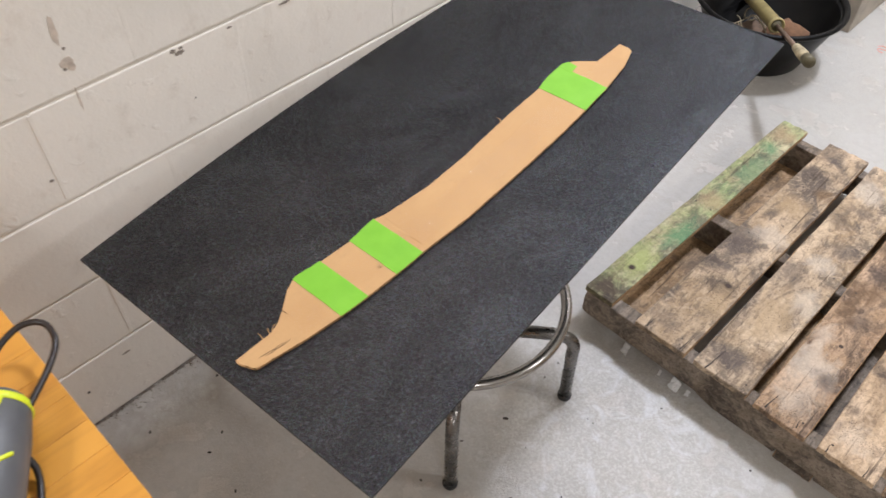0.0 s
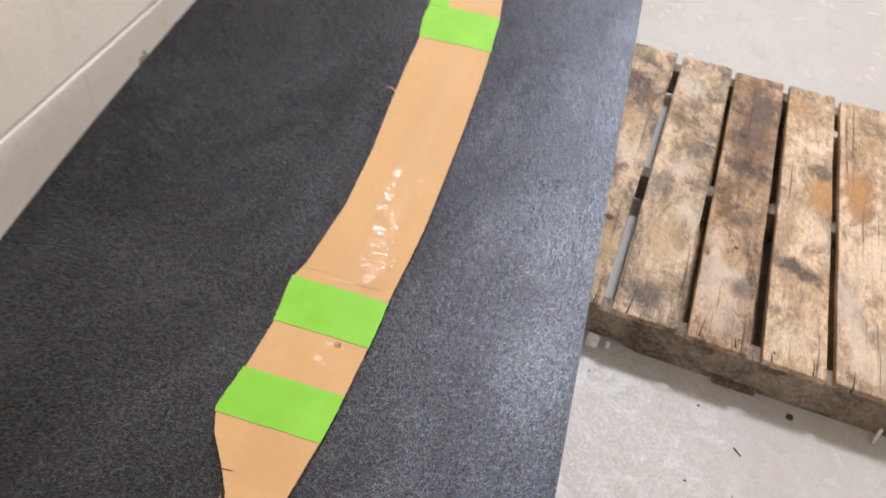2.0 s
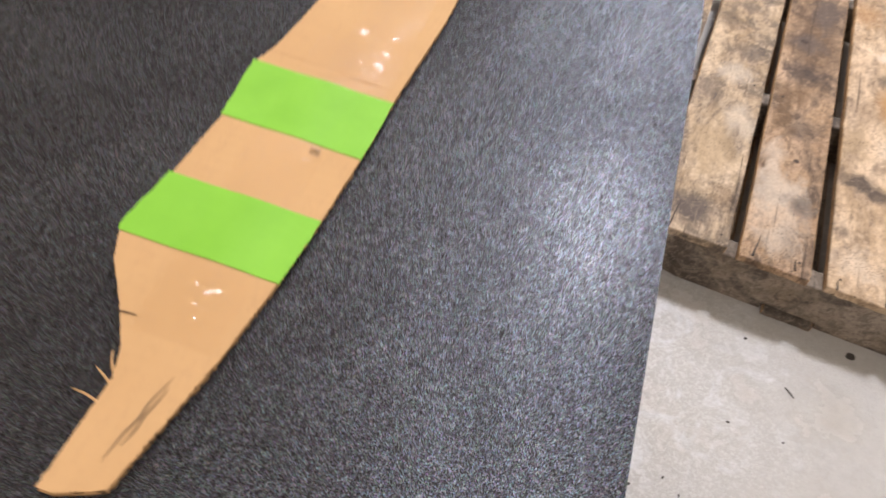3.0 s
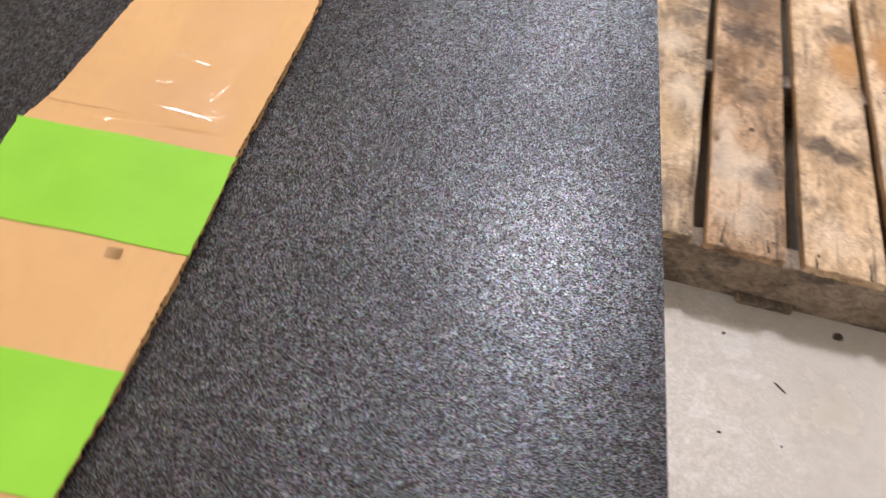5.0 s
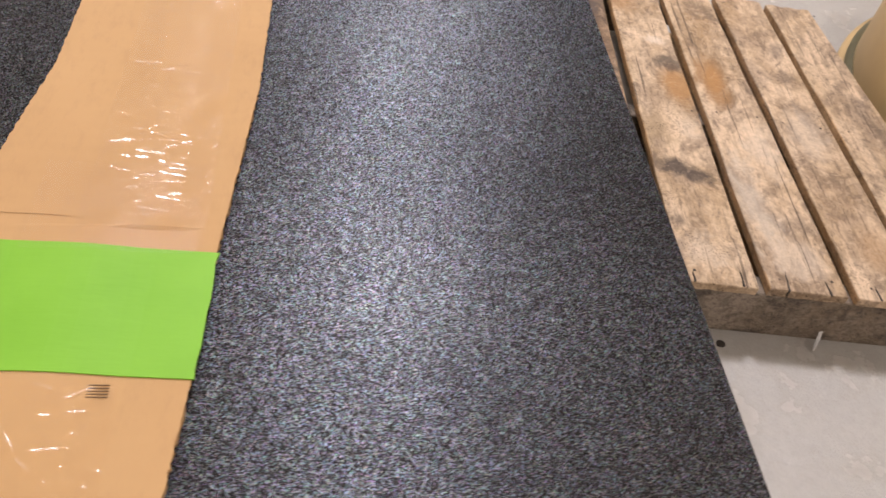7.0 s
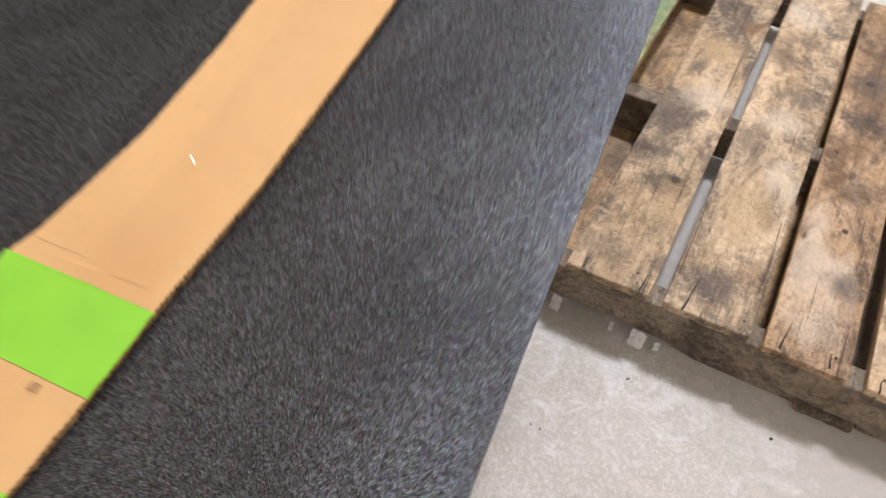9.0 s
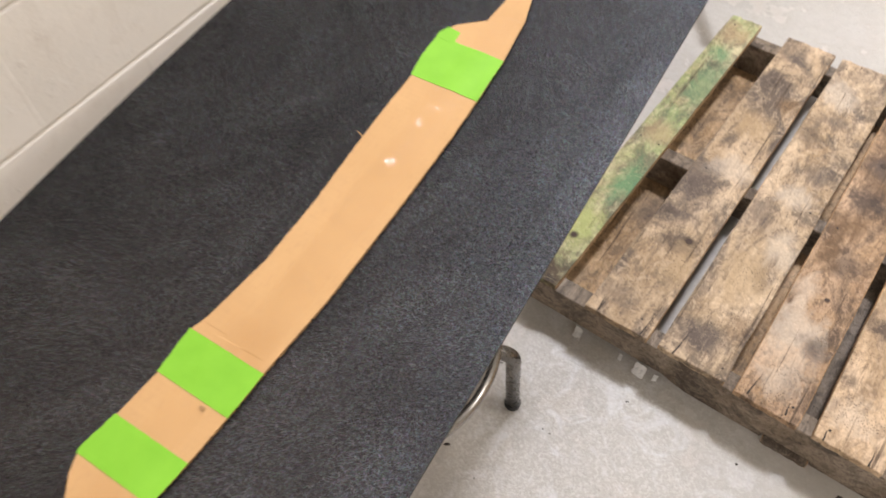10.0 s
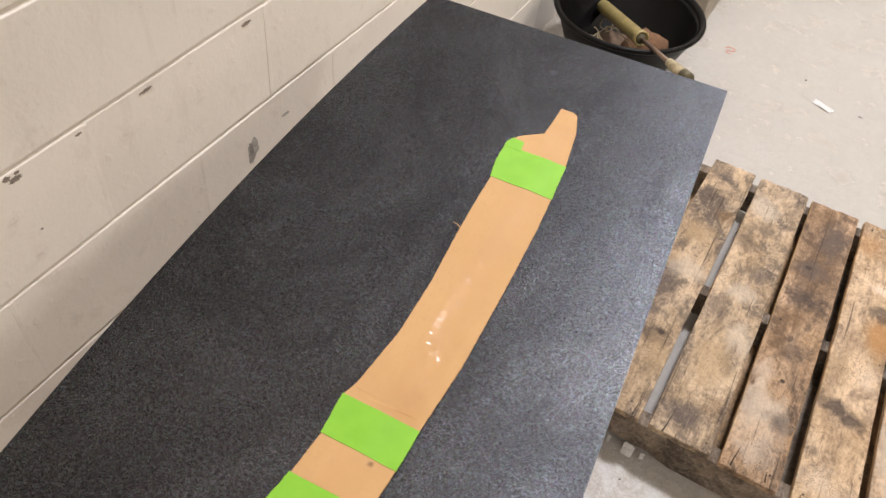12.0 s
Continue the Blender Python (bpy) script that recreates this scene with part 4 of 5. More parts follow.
# ---- pallet ----
def board_bm(x0, x1, y0, y1, z0, z1, seed, lean=0.0, lean_b=None):
    """A rough-sawn board along y with uneven ends, chipped edges and split near ends."""
    rnd = random.Random(seed)
    bm = bmesh.new()
    nx, ny = 8, 24
    grid = {}
    endn = [rnd.uniform(-0.0012, 0.0012) for _ in range(nx + 1)]
    endf = [rnd.uniform(-0.003, 0.003) for _ in range(nx + 1)]
    cup = rnd.uniform(-0.0015, 0.0015)
    for s, z in enumerate((z0, z1)):
        for i in range(nx + 1):
            for j in range(ny + 1):
                u, v = i / nx, j / ny
                y = y0 + endn[i] + (y1 + endf[i] - y0 - endn[i]) * v
                x = x0 + (x1 - x0) * u + (lean + ((lean if lean_b is None else lean_b) - lean) * u) * (y - y0)
                if i in (0, nx):
                    x += noise.noise(Vector((seed * 3.1 + i, y * 9, 0))) * 0.0016 + noise.noise(Vector((seed + i, y * 35, 4))) * 0.0012
                zz = z + (cup * (2 * u - 1) ** 2 + noise.noise(Vector((x * 8, y * 3, seed))) * 0.0012 if s else 0)
                grid[s, i, j] = bm.verts.new((x, y, zz))
    for i in range(nx):
        for j in range(ny):
            bm.faces.new((grid[1, i, j], grid[1, i + 1, j], grid[1, i + 1, j + 1], grid[1, i, j + 1]))
            bm.faces.new((grid[0, i, j], grid[0, i, j + 1], grid[0, i + 1, j + 1], grid[0, i + 1, j]))
    for j in range(ny):
        bm.faces.new((grid[0, 0, j], grid[1, 0, j], grid[1, 0, j + 1], grid[0, 0, j + 1]))
        bm.faces.new((grid[0, nx, j], grid[0, nx, j + 1], grid[1, nx, j + 1], grid[1, nx, j]))
    for i in range(nx):
        bm.faces.new((grid[0, i, 0], grid[0, i + 1, 0], grid[1, i + 1, 0], grid[1, i, 0]))
        bm.faces.new((grid[0, i, ny], grid[1, i, ny], grid[1, i + 1, ny], grid[0, i + 1, ny]))
    bmesh.ops.recalc_face_normals(bm, faces=bm.faces)
    rim = [e for e in bm.edges if len(e.link_faces) == 2 and e.calc_face_angle(0) > 1.0]
    bmesh.ops.bevel(bm, geom=rim, offset=0.0016, segments=1, affect="EDGES")
    bm.normal_update()
    for fc in bm.faces:
        fc.material_index = 1 if abs(fc.normal.x) > 0.7 else 0
    return bm


PAL_Y, PAL_Z = 0.886, 0.120


def build_pallet():
    base = thing("pallet", pose(0, 0, 0), "weathered wooden pallet with stained boards, one board green", "pallet")
    # near sides at the front, and how far each side runs off over a metre
    boards = ((0.594, 0.676, 0.030, 0.026), (0.746, 0.883, 0.028, 0.010), (0.906, 1.041, 0.004, 0.005), (1.063, 1.185, -0.005, 0.002), (1.212, 1.338, -0.008, -0.017), (1.356, 1.490, -0.020, -0.036), (1.508, 1.627, -0.036, -0.040), (1.643, 1.785, -0.040, -0.075))
    th = 0.017
    for k, (a, b, lean, lean_b) in enumerate(boards):
        y0 = PAL_Y + (-0.004, -0.007, -0.005, -0.009, -0.008, -0.007, -0.008, -0.006)[k]
        far = (1.832, 1.829, 1.826, 1.820, 1.822, 1.815, 1.815, 1.81)[k]
        bd = part("deck_board", board_bm(a, b, y0, far, PAL_Z - th, PAL_Z, 20 + k, lean, lean_b), [(M_BOARD_G, M_BOARD, M_BOARD, M_BOARD_B, M_BOARD_P, M_BOARD_P, M_BOARD_P, M_BOARD_P)[k], M_SAWN], base, "green-stained weathered deck board" if k == 0 else "")
        rnd = random.Random(70 + k)
        for yy in (PAL_Y + 0.022, 1.335, far - 0.03):
            for xx in (a + 0.022, b - 0.022):
                if rnd.random() < 0.35:
                    continue
                px = xx + lean * (yy - PAL_Y) + rnd.uniform(-0.008, 0.008)
                part("nail_head", lathe_bm([(0.0, 0.0009), (0.0022, 0.0007), (0.0027, 0.0)], 8, (px, yy + rnd.uniform(-0.006, 0.006), PAL_Z + 0.0002)), M_BARK, bd)
    # knots
    for kx, ky, kr in ((1.105, 1.550, 0.0085), (1.130, 1.157, 0.0055), (0.846, 1.132, 0.0075), (0.640, 1.013, 0.006)):
        part("knot", lathe_bm([(0.0, 0.0007), (kr * 0.7, 0.0007), (kr, 0.0)], 14, (kx, ky, PAL_Z + 0.0002)), M_KNOT, base, "dark round knot in a board")
    rnd = random.Random(33)
    for sx, sy, ln, sk in ((0.866, 0.884, 0.050, 0.1), (0.772, 0.886, 0.03, 0.1), (0.936, 0.883, 0.075, 0.12), (1.085, 0.887, 0.055, 0.15), (1.158, 0.888, 0.024, -0.1), (1.230, 0.881, 0.026, 0.05), (1.312, 0.881, 0.03, 0.0), (1.388, 0.881, 0.042, 0.1), (1.46, 0.881, 0.028, -0.05), (1.545, 0.881, 0.03, 0.0)):
        bm = bmesh.new()
        pts = [(sx + sk * ln * q + rnd.uniform(-0.001, 0.001), sy - 0.002 + ln * q) for q in (0, 0.25, 0.5, 0.75, 1.0)]
        wid = (0.0034, 0.0026, 0.0019, 0.0011, 0.0002)
        lows = [[bm.verts.new((x + d * w, y, PAL_Z + 0.0018)) for d in (-0.5, 0.5)] for (x, y), w in zip(pts, wid)]
        deep = [[bm.verts.new((x + d * w, y, PAL_Z - 0.012)) for d in (-0.5, 0.5)] for (x, y), w in zip(pts, wid)]
        for k in range(4):
            bm.faces.new((lows[k][0], lows[k][1], lows[k + 1][1], lows[k + 1][0]))
            bm.faces.new((deep[k][0], deep[k + 1][0], deep[k + 1][1], deep[k][1]))
            bm.faces.new((lows[k][0], lows[k + 1][0], deep[k + 1][0], deep[k][0]))
            bm.faces.new((lows[k][1], deep[k][1], deep[k + 1][1], lows[k + 1][1]))
        bm.faces.new((lows[0][0], deep[0][0], deep[0][1], lows[0][1]))
        bm.faces.new((lows[4][0], lows[4][1], deep[4][1], deep[4][0]))
        part("split", bm, M_BARK, base, "dark split in a board end")
    # stringers with fork notches
    for k, (y0, w) in enumerate(((PAL_Y - 0.004, 0.040), (1.318, 0.036), (1.772, 0.036))):
        sx0, sx1 = 0.597 + 0.012 * k, 1.780 - 0.024 * k
        top, low, notch = PAL_Z - th - 0.0005, 0.0145, 0.05
        if k == 0:
            prof = [(sx0 + 0.012, 0.026), (sx0 + 0.335, 0.020), (sx0 + 0.36, 0.010), (sx0 + 0.39, 0.0015), (1.146, 0.0010), (1.148, 0.0150), (1.242, 0.0150), (1.244, 0.0008), (sx1, 0.0008), (sx1, top), (sx0 + 0.004, top), (sx0, top - 0.02), (sx0, 0.032)]
        else:
            prof = [(sx0 + 0.012, low), (sx0 + 0.24, low), (sx0 + 0.255, low + 0.010), (sx0 + 0.31, low + 0.010), (sx0 + 0.325, low), (sx1 - 0.445, low), (sx1 - 0.43, notch), (sx1 - 0.215, notch), (sx1 - 0.20, low), (sx1, low), (sx1, top), (sx0 + 0.004, top), (sx0, top - 0.02), (sx0, low + 0.014)]
        bm = bmesh.new()
        fr = [bm.verts.new((x, y0, z)) for x, z in prof]
        bk = [bm.verts.new((x, y0 + w, z)) for x, z in prof]
        bm.faces.new(fr)
        bm.faces.new(bk[::-1])
        for i in range(len(prof)):
            j = (i + 1) % len(prof)
            bm.faces.new((fr[i], bk[i], bk[j], fr[j]))
        bmesh.ops.recalc_face_normals(bm, faces=bm.faces)
        bmesh.ops.bevel(bm, geom=bm.edges[:], offset=0.002, segments=1, affect="EDGES")
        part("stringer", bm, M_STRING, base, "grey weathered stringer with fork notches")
    for k, (a, b) in enumerate(((0.605, 0.765), (0.93, 1.075), (1.150, 1.240), (1.335, 1.45), (1.51, 1.62), (1.65, 1.775))):
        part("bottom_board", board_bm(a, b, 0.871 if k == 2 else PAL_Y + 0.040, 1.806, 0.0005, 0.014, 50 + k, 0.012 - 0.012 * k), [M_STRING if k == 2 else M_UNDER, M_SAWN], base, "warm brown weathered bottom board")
    return base


def scrap_bm(w, h, seed, n=4, lift=0.004):
    rnd = random.Random(seed)
    bm = bmesh.new()
    g = [[bm.verts.new((w * (i / n - 0.5) + rnd.uniform(-1, 1) * w * 0.05, h * (j / n - 0.5) + rnd.uniform(-1, 1) * h * 0.05, rnd.uniform(0, lift))) for j in range(n + 1)] for i in range(n + 1)]
    for i in range(n):
        for j in range(n):
            bm.faces.new((g[i][j], g[i + 1][j], g[i + 1][j + 1], g[i][j + 1]))
    r = bmesh.ops.extrude_face_region(bm, geom=bm.faces[:])
    bmesh.ops.translate(bm, vec=(0, 0, 0.0008), verts=[v for v in r["geom"] if isinstance(v, bmesh.types.BMVert)])
    return bm


def build_pallet_scraps():
    for x, y, z, w, h, rx, s in ((0.747, 0.871, 0.024, 0.018, 0.030, 66, 1), (0.892, 0.868, 0.022, 0.026, 0.030, 58, 2), (0.845, 0.876, 0.014, 0.007, 0.016, 60, 3), (0.925, 0.874, 0.012, 0.010, 0.016, 64, 4), (1.481, 0.866, 0.020, 0.009, 0.038, 70, 5)):
        ob = part("plastic_scrap", scrap_bm(w, h, s, 5, 0.0035), M_WHITE)
        ob.matrix_world = pose(x, y, h * 0.5 * math.sin(radians(rx)) + 0.0012, rx, 4 * s - 8, 9 * s - 20)
        tagged(ob, "small crumpled white plastic scrap below the pallet edge", "scrap", "plastic scraps")


# ---- bench and tool ----
BENCH_Z, BENCH_Y = 0.875, -0.216


def build_bench():
    base = thing("workbench", pose(0, 0, 0), "orange oiled butcher-block workbench with a planked top", "workbench")
    rnd = random.Random(4)
    for k in range(23):
        x0 = 0.03 + k * 0.0431
        cut = BENCH_Y
        while cut > -0.85:
            nxt = max(-0.85, cut - (rnd.uniform(0.12, 0.5) if cut == BENCH_Y else rnd.uniform(0.3, 0.5)))
            if nxt < -0.76:
                nxt = -0.85
            part("plank", box_bm(x0 + 0.0001, x0 + 0.0430, nxt + 0.0001, cut, BENCH_Z - 0.042, BENCH_Z - rnd.uniform(0, 0.0003), 0.0007), M_BENCH, base)
            cut = nxt
    for lx in (0.08, 0.95):
        for ly in (-0.28, -0.79):
            part("leg", box_bm(lx - 0.035, lx + 0.035, ly - 0.035, ly + 0.035, 0, BENCH_Z - 0.0425, 0.003), M_BENCH, base)
    part("apron", box_bm(0.117, 0.913, -0.30, -0.275, BENCH_Z - 0.14, BENCH_Z - 0.0425, 0.002), M_BENCH, base)
    part("apron", box_bm(0.117, 0.913, -0.80, -0.775, BENCH_Z - 0.14, BENCH_Z - 0.0425, 0.002), M_BENCH, base)
    return base


def build_tool():
    """A hand tool with a grey body, neon trim and a looped cable."""
    base = thing("power_tool", pose(0.636, -0.311, BENCH_Z, 0, 0, 59), "grey and neon-yellow hand tool with looped cable on bench", "power tool")
    prof = [(0.0, -0.095), (0.030, -0.095), (0.036, -0.085), (0.037, 0.02), (0.034, 0.055), (0.030, 0.066), (0.026, 0.070), (0.0, 0.071)]
    bm = lathe_bm([(r, z) for r, z in prof], 28)
    bmesh.ops.rotate(bm, cent=(0, 0, 0), matrix=Matrix.Rotation(radians(-90), 3, "X"), verts=bm.verts)
    bmesh.ops.translate(bm, vec=(0, 0, 0.037), verts=bm.verts)
    part("body", bm, M_TOOL, base, "grey ribbed plastic body", True)
    bm = lathe_bm([(0.0305, 0.0), (0.0342, -0.001), (0.0362, -0.009), (0.0345, -0.010)], 28)
    bmesh.ops.rotate(bm, cent=(0, 0, 0), matrix=Matrix.Rotation(radians(-90), 3, "X"), verts=bm.verts)
    bmesh.ops.translate(bm, vec=(0, 0.062, 0.037), verts=bm.verts)
    part("trim_ring", bm, M_NEON, base, "neon yellow trim ring", True)
    for a, y0, y1, w in ((60, 0.052, 0.0, 0.004), (96, 0.05, 0.028, 0.0035), (35, -0.01, -0.022, 0.004)):
        pts = [((0.0368) * math.cos(radians(a + s * 4)), y0 + (y1 - y0) * s / 6, 0.037 + 0.0368 * math.sin(radians(a + s * 4))) for s in range(7)]
        part("trim_stripe", tube_bm(pts, w * 0.6, 6), M_NEON, base, "neon yellow stripe")
    loop = smooth_line([(-0.024, 0.058, 0.035), (-0.022, 0.085, 0.040), (-0.004, 0.130, 0.046), (0.018, 0.156, 0.048), (0.042, 0.156, 0.046), (0.055, 0.132, 0.042), (0.049, 0.100, 0.038), (0.030, 0.050, 0.036)], 7)
    part("cable", tube_bm(loop, 0.0037, 10), M_CABLE, base, "dark brown looped cable", True)
    tail = smooth_line([(0.030, 0.005, 0.024), (0.037, -0.006, 0.014), (0.0395, -0.022, 0.0075), (0.040, -0.045, 0.0050), (0.034, -0.068, 0.0045), (0.014, -0.100, 0.0045)], 7)
    part("cable", tube_bm(tail, 0.0037, 10), M_CABLE, base, "dark brown looped cable", True)
    return base


# ---- tub, rolling tool, block, drum ----
TUB = (0.299, 2.283)


def build_tub():
    base = thing("tub", pose(TUB[0], TUB[1], 0), "round black plastic tub with dusty rim and rags inside", "tub")
    prof = [(0, 0.0), (0.157, 0.0), (0.164, 0.006), (0.237, 0.185), (0.2415, 0.198), (0.2365, 0.205), (0.230, 0.190), (0.162, 0.014), (0.0, 0.010)]
    part("shell", lathe_bm(prof, 64), M_TUB, base, smooth=True)
    rim = [(0.2355, 0.2045), (0.242, 0.1975), (0.254, 0.202), (0.258, 0.210), (0.2545, 0.2175), (0.246, 0.219), (0.238, 0.213), (0.2355, 0.2045)]
    part("rim", lathe_bm(rim, 64), M_TUB, base, "rolled black rim, dusty", True)
    bm = lathe_bm([(0, 0.05), (0.06, 0.055), (0.11, 0.042), (0.145, 0.03), (0.155, 0.012), (0, 0.0105)], 40)
    for v in bm.verts:
        v.co.z = max(0.0105, v.co.z + 0.03 * noise.noise(v.co * 14) + 0.012 * noise.noise(v.co * 40))
    rnd = random.Random(21)
    ob = part("rag", bm, M_RUBBISH, None, "", True)
    ob.matrix_world = pose(TUB[0], TUB[1], 0.0005)
    tagged(ob, "crumpled brown rag in the bottom of the tub", "rag")
    # a second, rust-coloured rag heaped against the far side
    bm = lathe_bm([(0, 0.10), (0.03, 0.098), (0.06, 0.07), (0.08, 0.03), (0.085, 0.0)], 36)
    for v in bm.verts:
        v.co += Vector((0.02 * noise.noise(v.co * 22), 0.02 * noise.noise(v.co * 25 + Vector((3, 0, 0))), 0.025 * noise.noise(v.co * 18)))
    ob = part("rag", bm, M_RUST, None, "", True)
    ob.matrix_world = pose(TUB[0] + 0.085, TUB[1] + 0.02, 0.045)
    tagged(ob, "rust-brown crumpled rag heaped in the tub", "rag")
    for k in range(7):
        a = rnd.uniform(1.8, 4.2)
        x, y, q = TUB[0] + rnd.uniform(0.05, 0.12) * math.cos(a), TUB[1] + rnd.uniform(0.05, 0.12) * math.sin(a), rnd.uniform(0, 3.1)
        pts = smooth_line([(x + 0.05 * math.cos(q) * s + rnd.uniform(-0.008, 0.008), y + 0.05 * math.sin(q) * s + rnd.uniform(-0.008, 0.008), 0.072 + rnd.uniform(0, 0.012)) for s in (-1, -0.3, 0.4, 1)], 4)
        ob = part("plastic_strip", tube_bm(pts, 0.0016, 5), M_GRIP)
        tagged(ob, "thin pale strip of waste lying in the tub", "waste strip", "strips in the tub")
    return base


def build_pin():
    """A tube with a steel rod, wrapped grip and knob, leaning out of the tub."""
    a, b = Vector((0.172, 2.416, 0.112)), Vector((0.607, 1.898, 0.288))
    d = (b - a)
    ln = d.length
    base = thing("pump_handle", Matrix.Translation(a) @ d.to_track_quat("Z", "Y").to_matrix().to_4x4(), "olive tube pump with steel rod and knob, leaning in tub", "hand pump")
    e = ln * 0.51
    part("tube", lathe_bm([(0, 0), (0.022, 0), (0.0235, 0.004), (0.0235, e - 0.02), (0.026, e - 0.018), (0.0265, e - 0.004), (0.0245, e), (0.0205, e), (0.0195, e - 0.01), (0, e - 0.01)], 28), M_PIN, base, smooth=True)
    part("collar", lathe_bm([(0.007, e - 0.008), (0.017, e - 0.008), (0.017, e - 0.002), (0.007, e + 0.004)], 20), M_KNOB, base, "dark olive collar")
    part("rod", lathe_bm([(0, e - 0.009), (0.0075, e - 0.009), (0.0075, ln - 0.09), (0, ln - 0.09)], 14), M_ROD, base, "rust-brown steel rod", True)
    part("grip", lathe_bm([(0.008, ln - 0.135), (0.013, ln - 0.133), (0.0145, ln - 0.11), (0.012, ln - 0.104), (0.016, ln - 0.098), (0.0175, ln - 0.06), (0.0165, ln - 0.04), (0.008, ln - 0.036)], 18), M_GRIP, base, "pale wrapped grip", True)
    part("knob", lathe_bm([(0, ln - 0.042), (0.014, ln - 0.04), (0.018, ln - 0.034), (0.0188, ln - 0.006), (0.0172, ln), (0, ln + 0.001)], 22), M_KNOB, base, "dark olive round knob", True)
    wire = smooth_line([(-0.012, -0.026, e - 0.006), (-0.02, -0.042, e - 0.02), (-0.014, -0.036, e - 0.05), (-0.010, -0.030, e * 0.55), (-0.010, -0.034, e * 0.34), (-0.016, -0.054, e * 0.27), (-0.02, -0.058, e * 0.16), (-0.014, -0.036, e * 0.14), (-0.006, -0.022, e * 0.2)], 6)
    part("wire_bail", tube_bm(wire, 0.0022, 8), M_GRIP, base, "bent pale wire", True)
    return base


def build_block():
    base = thing("concrete_block", pose(0.395, 2.835, 0, 0, 0, 0), "dusty beige concrete block standing by the wall", "concrete block")
    bms = [box_bm(-0.095, 0.095, -0.195, -0.165, 0, 0.19, 0.003), box_bm(-0.095, 0.095, 0.165, 0.195, 0, 0.19, 0.003), box_bm(-0.095, 0.095, -0.016, 0.016, 0, 0.19, 0.003), box_bm(-0.0953, -0.065, -0.1945, 0.1945, 0, 0.1903, 0.003), box_bm(0.065, 0.0953, -0.1945, 0.1945, 0, 0.1903, 0.003)]
    part("shell", join_bm(*bms), M_CONC, base)
    return base


def build_drum():
    base = thing("fibre_drum", pose(2.475, 1.47, 0), "wide round tan fibreboard drum standing beside the pallet", "drum")
    part("base_hoop", lathe_bm([(0.64, 0.0), (0.708, 0.0), (0.714, 0.006), (0.714, 0.020), (0.706, 0.026), (0.692, 0.026), (0.64, 0.02)], 96), M_TAN, base, "tan base hoop", True)
    part("gasket", lathe_bm([(0.680, 0.0205), (0.698, 0.0275), (0.699, 0.038), (0.687, 0.046), (0.680, 0.046)], 96), M_OLIVE, base, "dark olive seam round the base", True)
    part("body", lathe_bm([(0.682, 0.02), (0.684, 0.15), (0.684, 0.33), (0.680, 0.46), (0.672, 0.475), (0, 0.478)], 96), M_TAN, base, smooth=True)
    return base


# ---- small marks ----
def blot_bm(w, h, seed, thick=0.0006, n=18):
    rnd = random.Random(seed)
    bm = bmesh.new()
    ring = []
    for k in range(n):
        a = 2 * math.pi * k / n
        r = 0.5 * (0.72 + 0.4 * rnd.random())
        ring.append((w * r * math.cos(a), h * r * math.sin(a)))
    top = [bm.verts.new((x, y, thick)) for x, y in ring]
    low = [bm.verts.new((x * 1.04, y * 1.04, -0.0004)) for x, y in ring]
    bm.faces.new(top)
    for k in range(n):
        j = (k + 1) % n
        bm.faces.new((top[k], low[k], low[j], top[j]))
    return bm


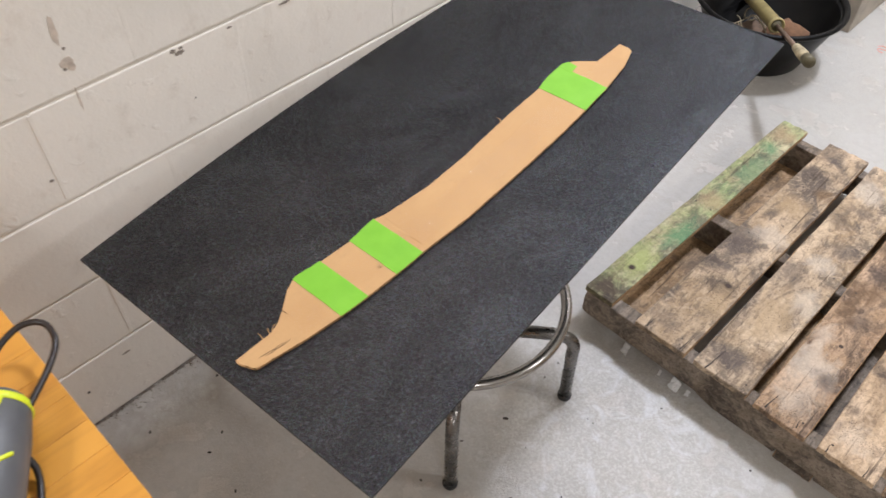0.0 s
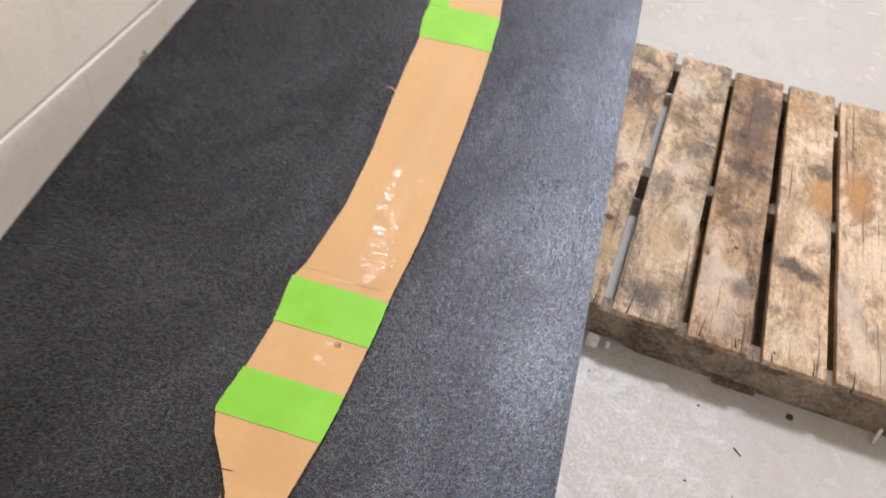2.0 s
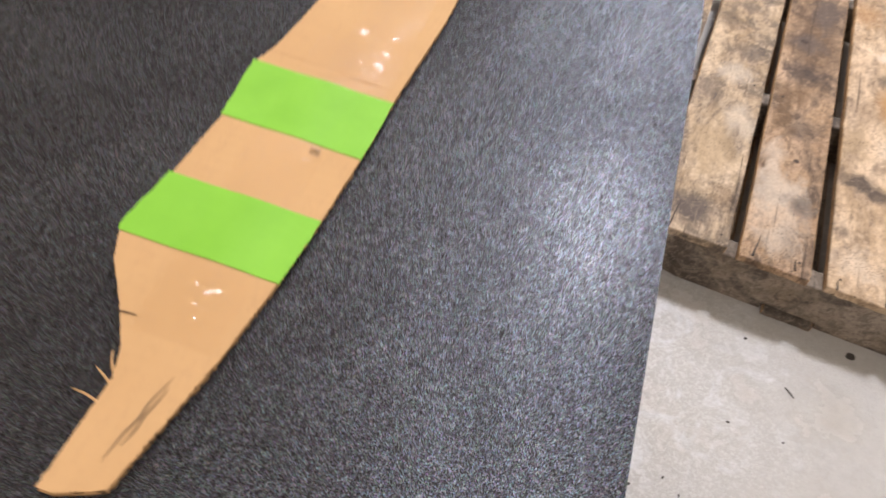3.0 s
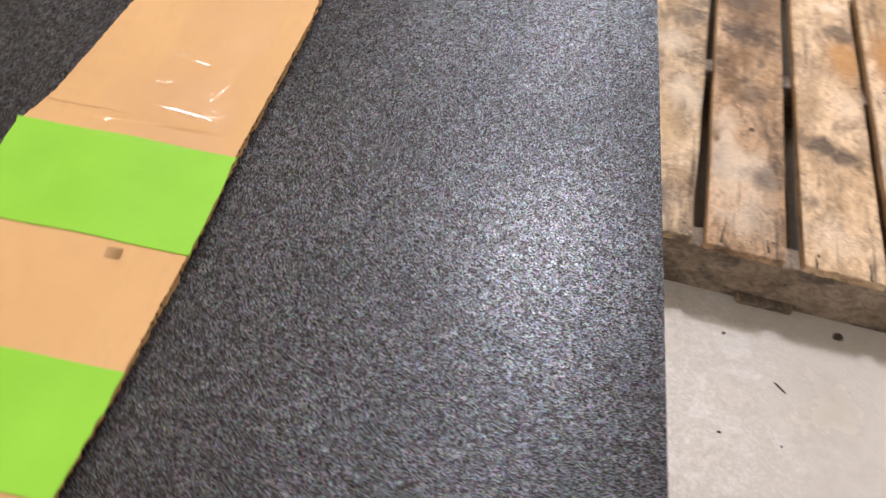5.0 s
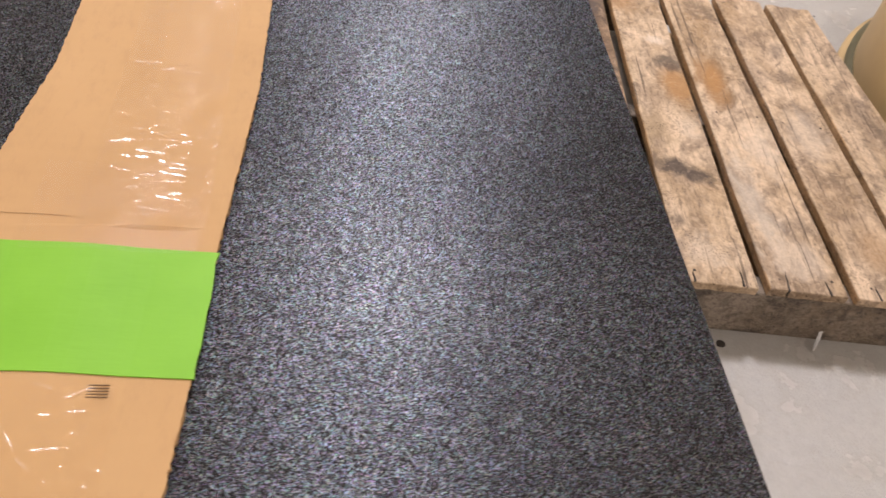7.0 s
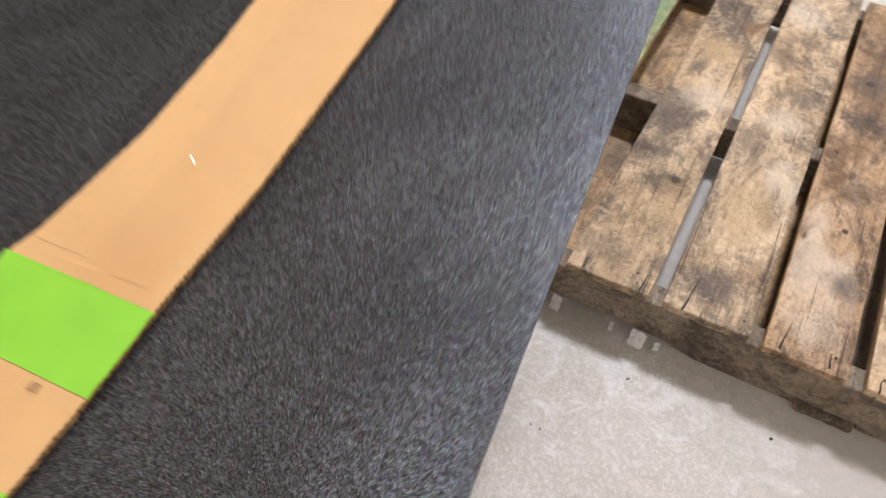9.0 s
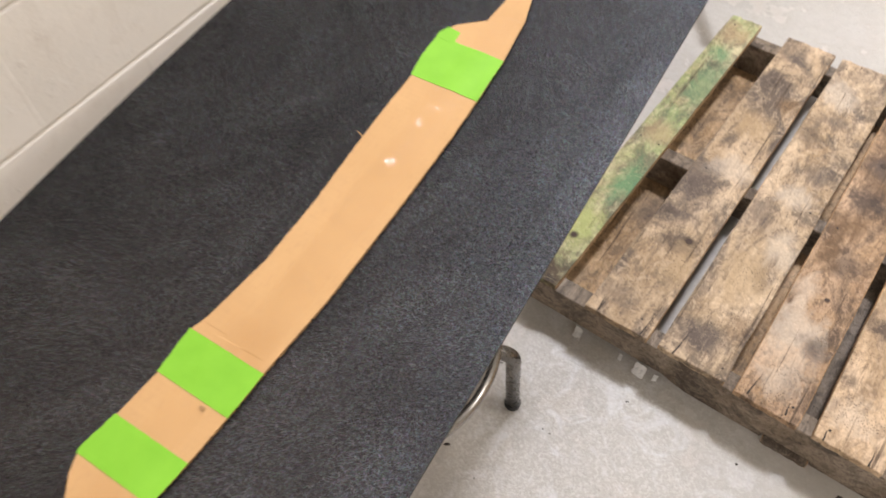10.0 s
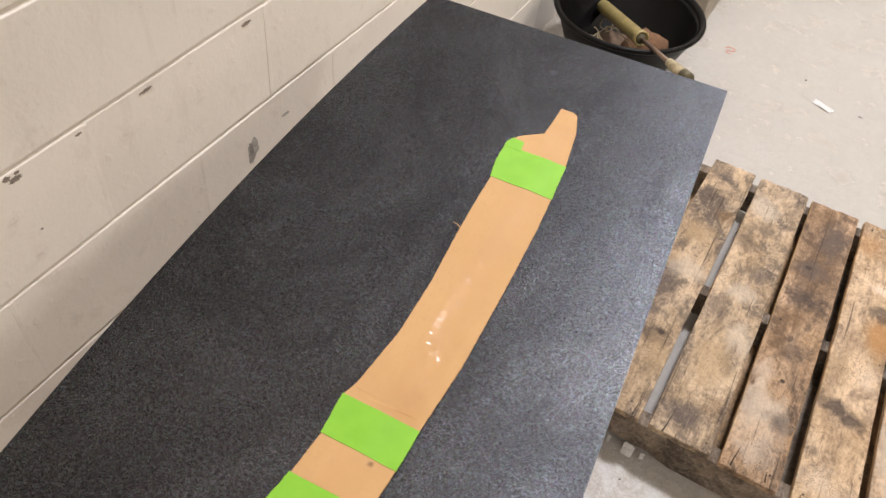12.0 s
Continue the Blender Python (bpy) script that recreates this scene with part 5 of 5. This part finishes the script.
def build_marks():
    on_wall = Matrix(((0, 0, 1, 0), (1, 0, 0, 0), (0, 1, 0, 0), (0, 0, 0, 1)))
    rows = [(0.283, 0.795, 0.022, 0.010, 1, M_SCUFF), (0.271, 0.803, 0.012, 0.009, 2, M_SCUFF), (0.288, 0.803, 0.010, 0.006, 21, M_SCUFF), (0.746, 0.527, 0.030, 0.050, 3, M_GREYSCUFF), (0.737, 0.517, 0.018, 0.050, 46, M_GREYSCUFF), (0.848, 0.545, 0.026, 0.008, 4, M_GREYSCUFF),
            (0.525, 0.797, 0.026, 0.006, 5, M_SCUFF), (0.762, 0.797, 0.024, 0.008, 6, M_SCUFF), (0.393, 0.799, 0.014, 0.005, 7, M_SCUFF), (0.093, 0.893, 0.006, 0.006, 8, M_SCUFF),
            (0.291, 0.69, 0.005, 0.004, 9, M_SCUFF), (-0.137, 0.114, 0.008, 0.006, 10, M_BARK), (-0.03, 0.16, 0.02, 0.006, 11, M_SCUFF), (-0.012, 0.67, 0.008, 0.006, 12, M_SCUFF),
            (0.090, 0.868, 0.026, 0.020, 41, M_TEASTAIN), (0.094, 0.858, 0.016, 0.018, 42, M_TEASTAIN), (0.083, 0.858, 0.007, 0.006, 43, M_SCUFF), (0.088, 0.93, 0.012, 0.06, 44, M_TEASTAIN), (0.086, 0.80, 0.004, 0.055, 45, M_TEASTAIN)]
    for y, z, w, h, s, m in rows:
        ob = part("scuff_mark", blot_bm(w, h, s, 0.0002), m)
        ob.matrix_world = pose(0.0006, y, z) @ on_wall
        tagged(ob, "pale brown stain on the painted block wall" if m is M_TEASTAIN else "small dark scuff on the painted block wall", "stain" if m is M_TEASTAIN else "scuff", "wall stains" if m is M_TEASTAIN else "wall scuffs")
    # a red crayon squiggle
    pts = smooth_line([(-0.03, 0.0, 0), (-0.02, 0.022, 0), (0.006, 0.026, 0), (0.02, 0.012, 0), (0.008, 0.0, 0), (-0.006, -0.006, 0), (-0.012, -0.02, 0), (0.004, -0.03, 0), (0.026, -0.024, 0)], 5)
    ob = part("crayon_mark", tube_bm([(p.x, p.y, 0.0004) for p in pts], 0.0022, 6), M_RED)
    ob.matrix_world = pose(0.628, 2.628, 0, 0, 0, -20) @ Matrix.Scale(0.72, 4)
    tagged(ob, "faded red crayon squiggle on the floor", "floor mark")
    ob = part("paint_chip", scrap_bm(0.075, 0.028, 8, 4, 0.003), M_WHITE)
    ob.matrix_world = pose(1.0, 2.492, 0.0006, 0, 0, -24)
    tagged(ob, "flat white scrap lying on the floor", "scrap")
    rnd = random.Random(12)
    spots = [(1.221, 0.732, 0.026, 0.0022, -40), (0.914, 2.617, 0.010, 0.008, 0), (1.126, 2.511, 0.016, 0.004, -10), (0.66, 0.52, 0.014, 0.006, 30), (0.80, 0.38, 0.012, 0.007, 20), (1.316, 0.853, 0.017, 0.014, 10)]
    for _ in range(26):
        spots.append((rnd.uniform(0.62, 1.7), rnd.uniform(0.25, 0.83), rnd.uniform(0.003, 0.008), rnd.uniform(0.002, 0.005), rnd.uniform(0, 180)))
    for _ in range(16):
        spots.append((rnd.uniform(0.04, 0.5), rnd.uniform(-0.15, 0.6), rnd.uniform(0.004, 0.014), rnd.uniform(0.003, 0.006), rnd.uniform(0, 180)))
    for k, (x, y, w, h, a) in enumerate(spots):
        ob = part("debris_speck", blot_bm(w, h, 30 + k, 0.0015, 9), M_BARK)
        ob.matrix_world = pose(x, y, 0.0004, 0, 0, a)
        tagged(ob, "dark speck of debris on the painted floor", "debris", "floor debris")
    # dirt and crumbs along the foot of the wall
    bm = bmesh.new()
    for k in range(1900):
        y = rnd.uniform(-0.35, 0.75)
        thick = 0.6 + noise.noise(Vector((y * 14, 2.0, 0.0)))
        if rnd.random() > 0.35 + 0.6 * thick:
            continue
        s = rnd.uniform(0.001, 0.0030) * (1.6 if k % 23 == 0 else 0.8)
        m = pose(abs(rnd.gauss(0, (0.0050 if k % 4 else 0.022) * max(0.4, thick))) + 0.001, y, s * 0.4, rnd.uniform(0, 180), rnd.uniform(0, 180), rnd.uniform(0, 180)) @ Matrix.Diagonal((s, s * 1.8, s * 0.6, 1))
        bmesh.ops.create_cube(bm, size=1, matrix=m)
    ob = part("wall_foot_dirt", bm, M_DIRT)
    tagged(ob, "line of dark dirt along the foot of the wall", "dirt", kind="stuff")


build_room()
build_sheet()
build_template()
build_stool()
build_pallet()
build_pallet_scraps()
build_bench()
build_tool()
build_tub()
build_pin()
build_block()
build_drum()
build_marks()
build_block_wall()
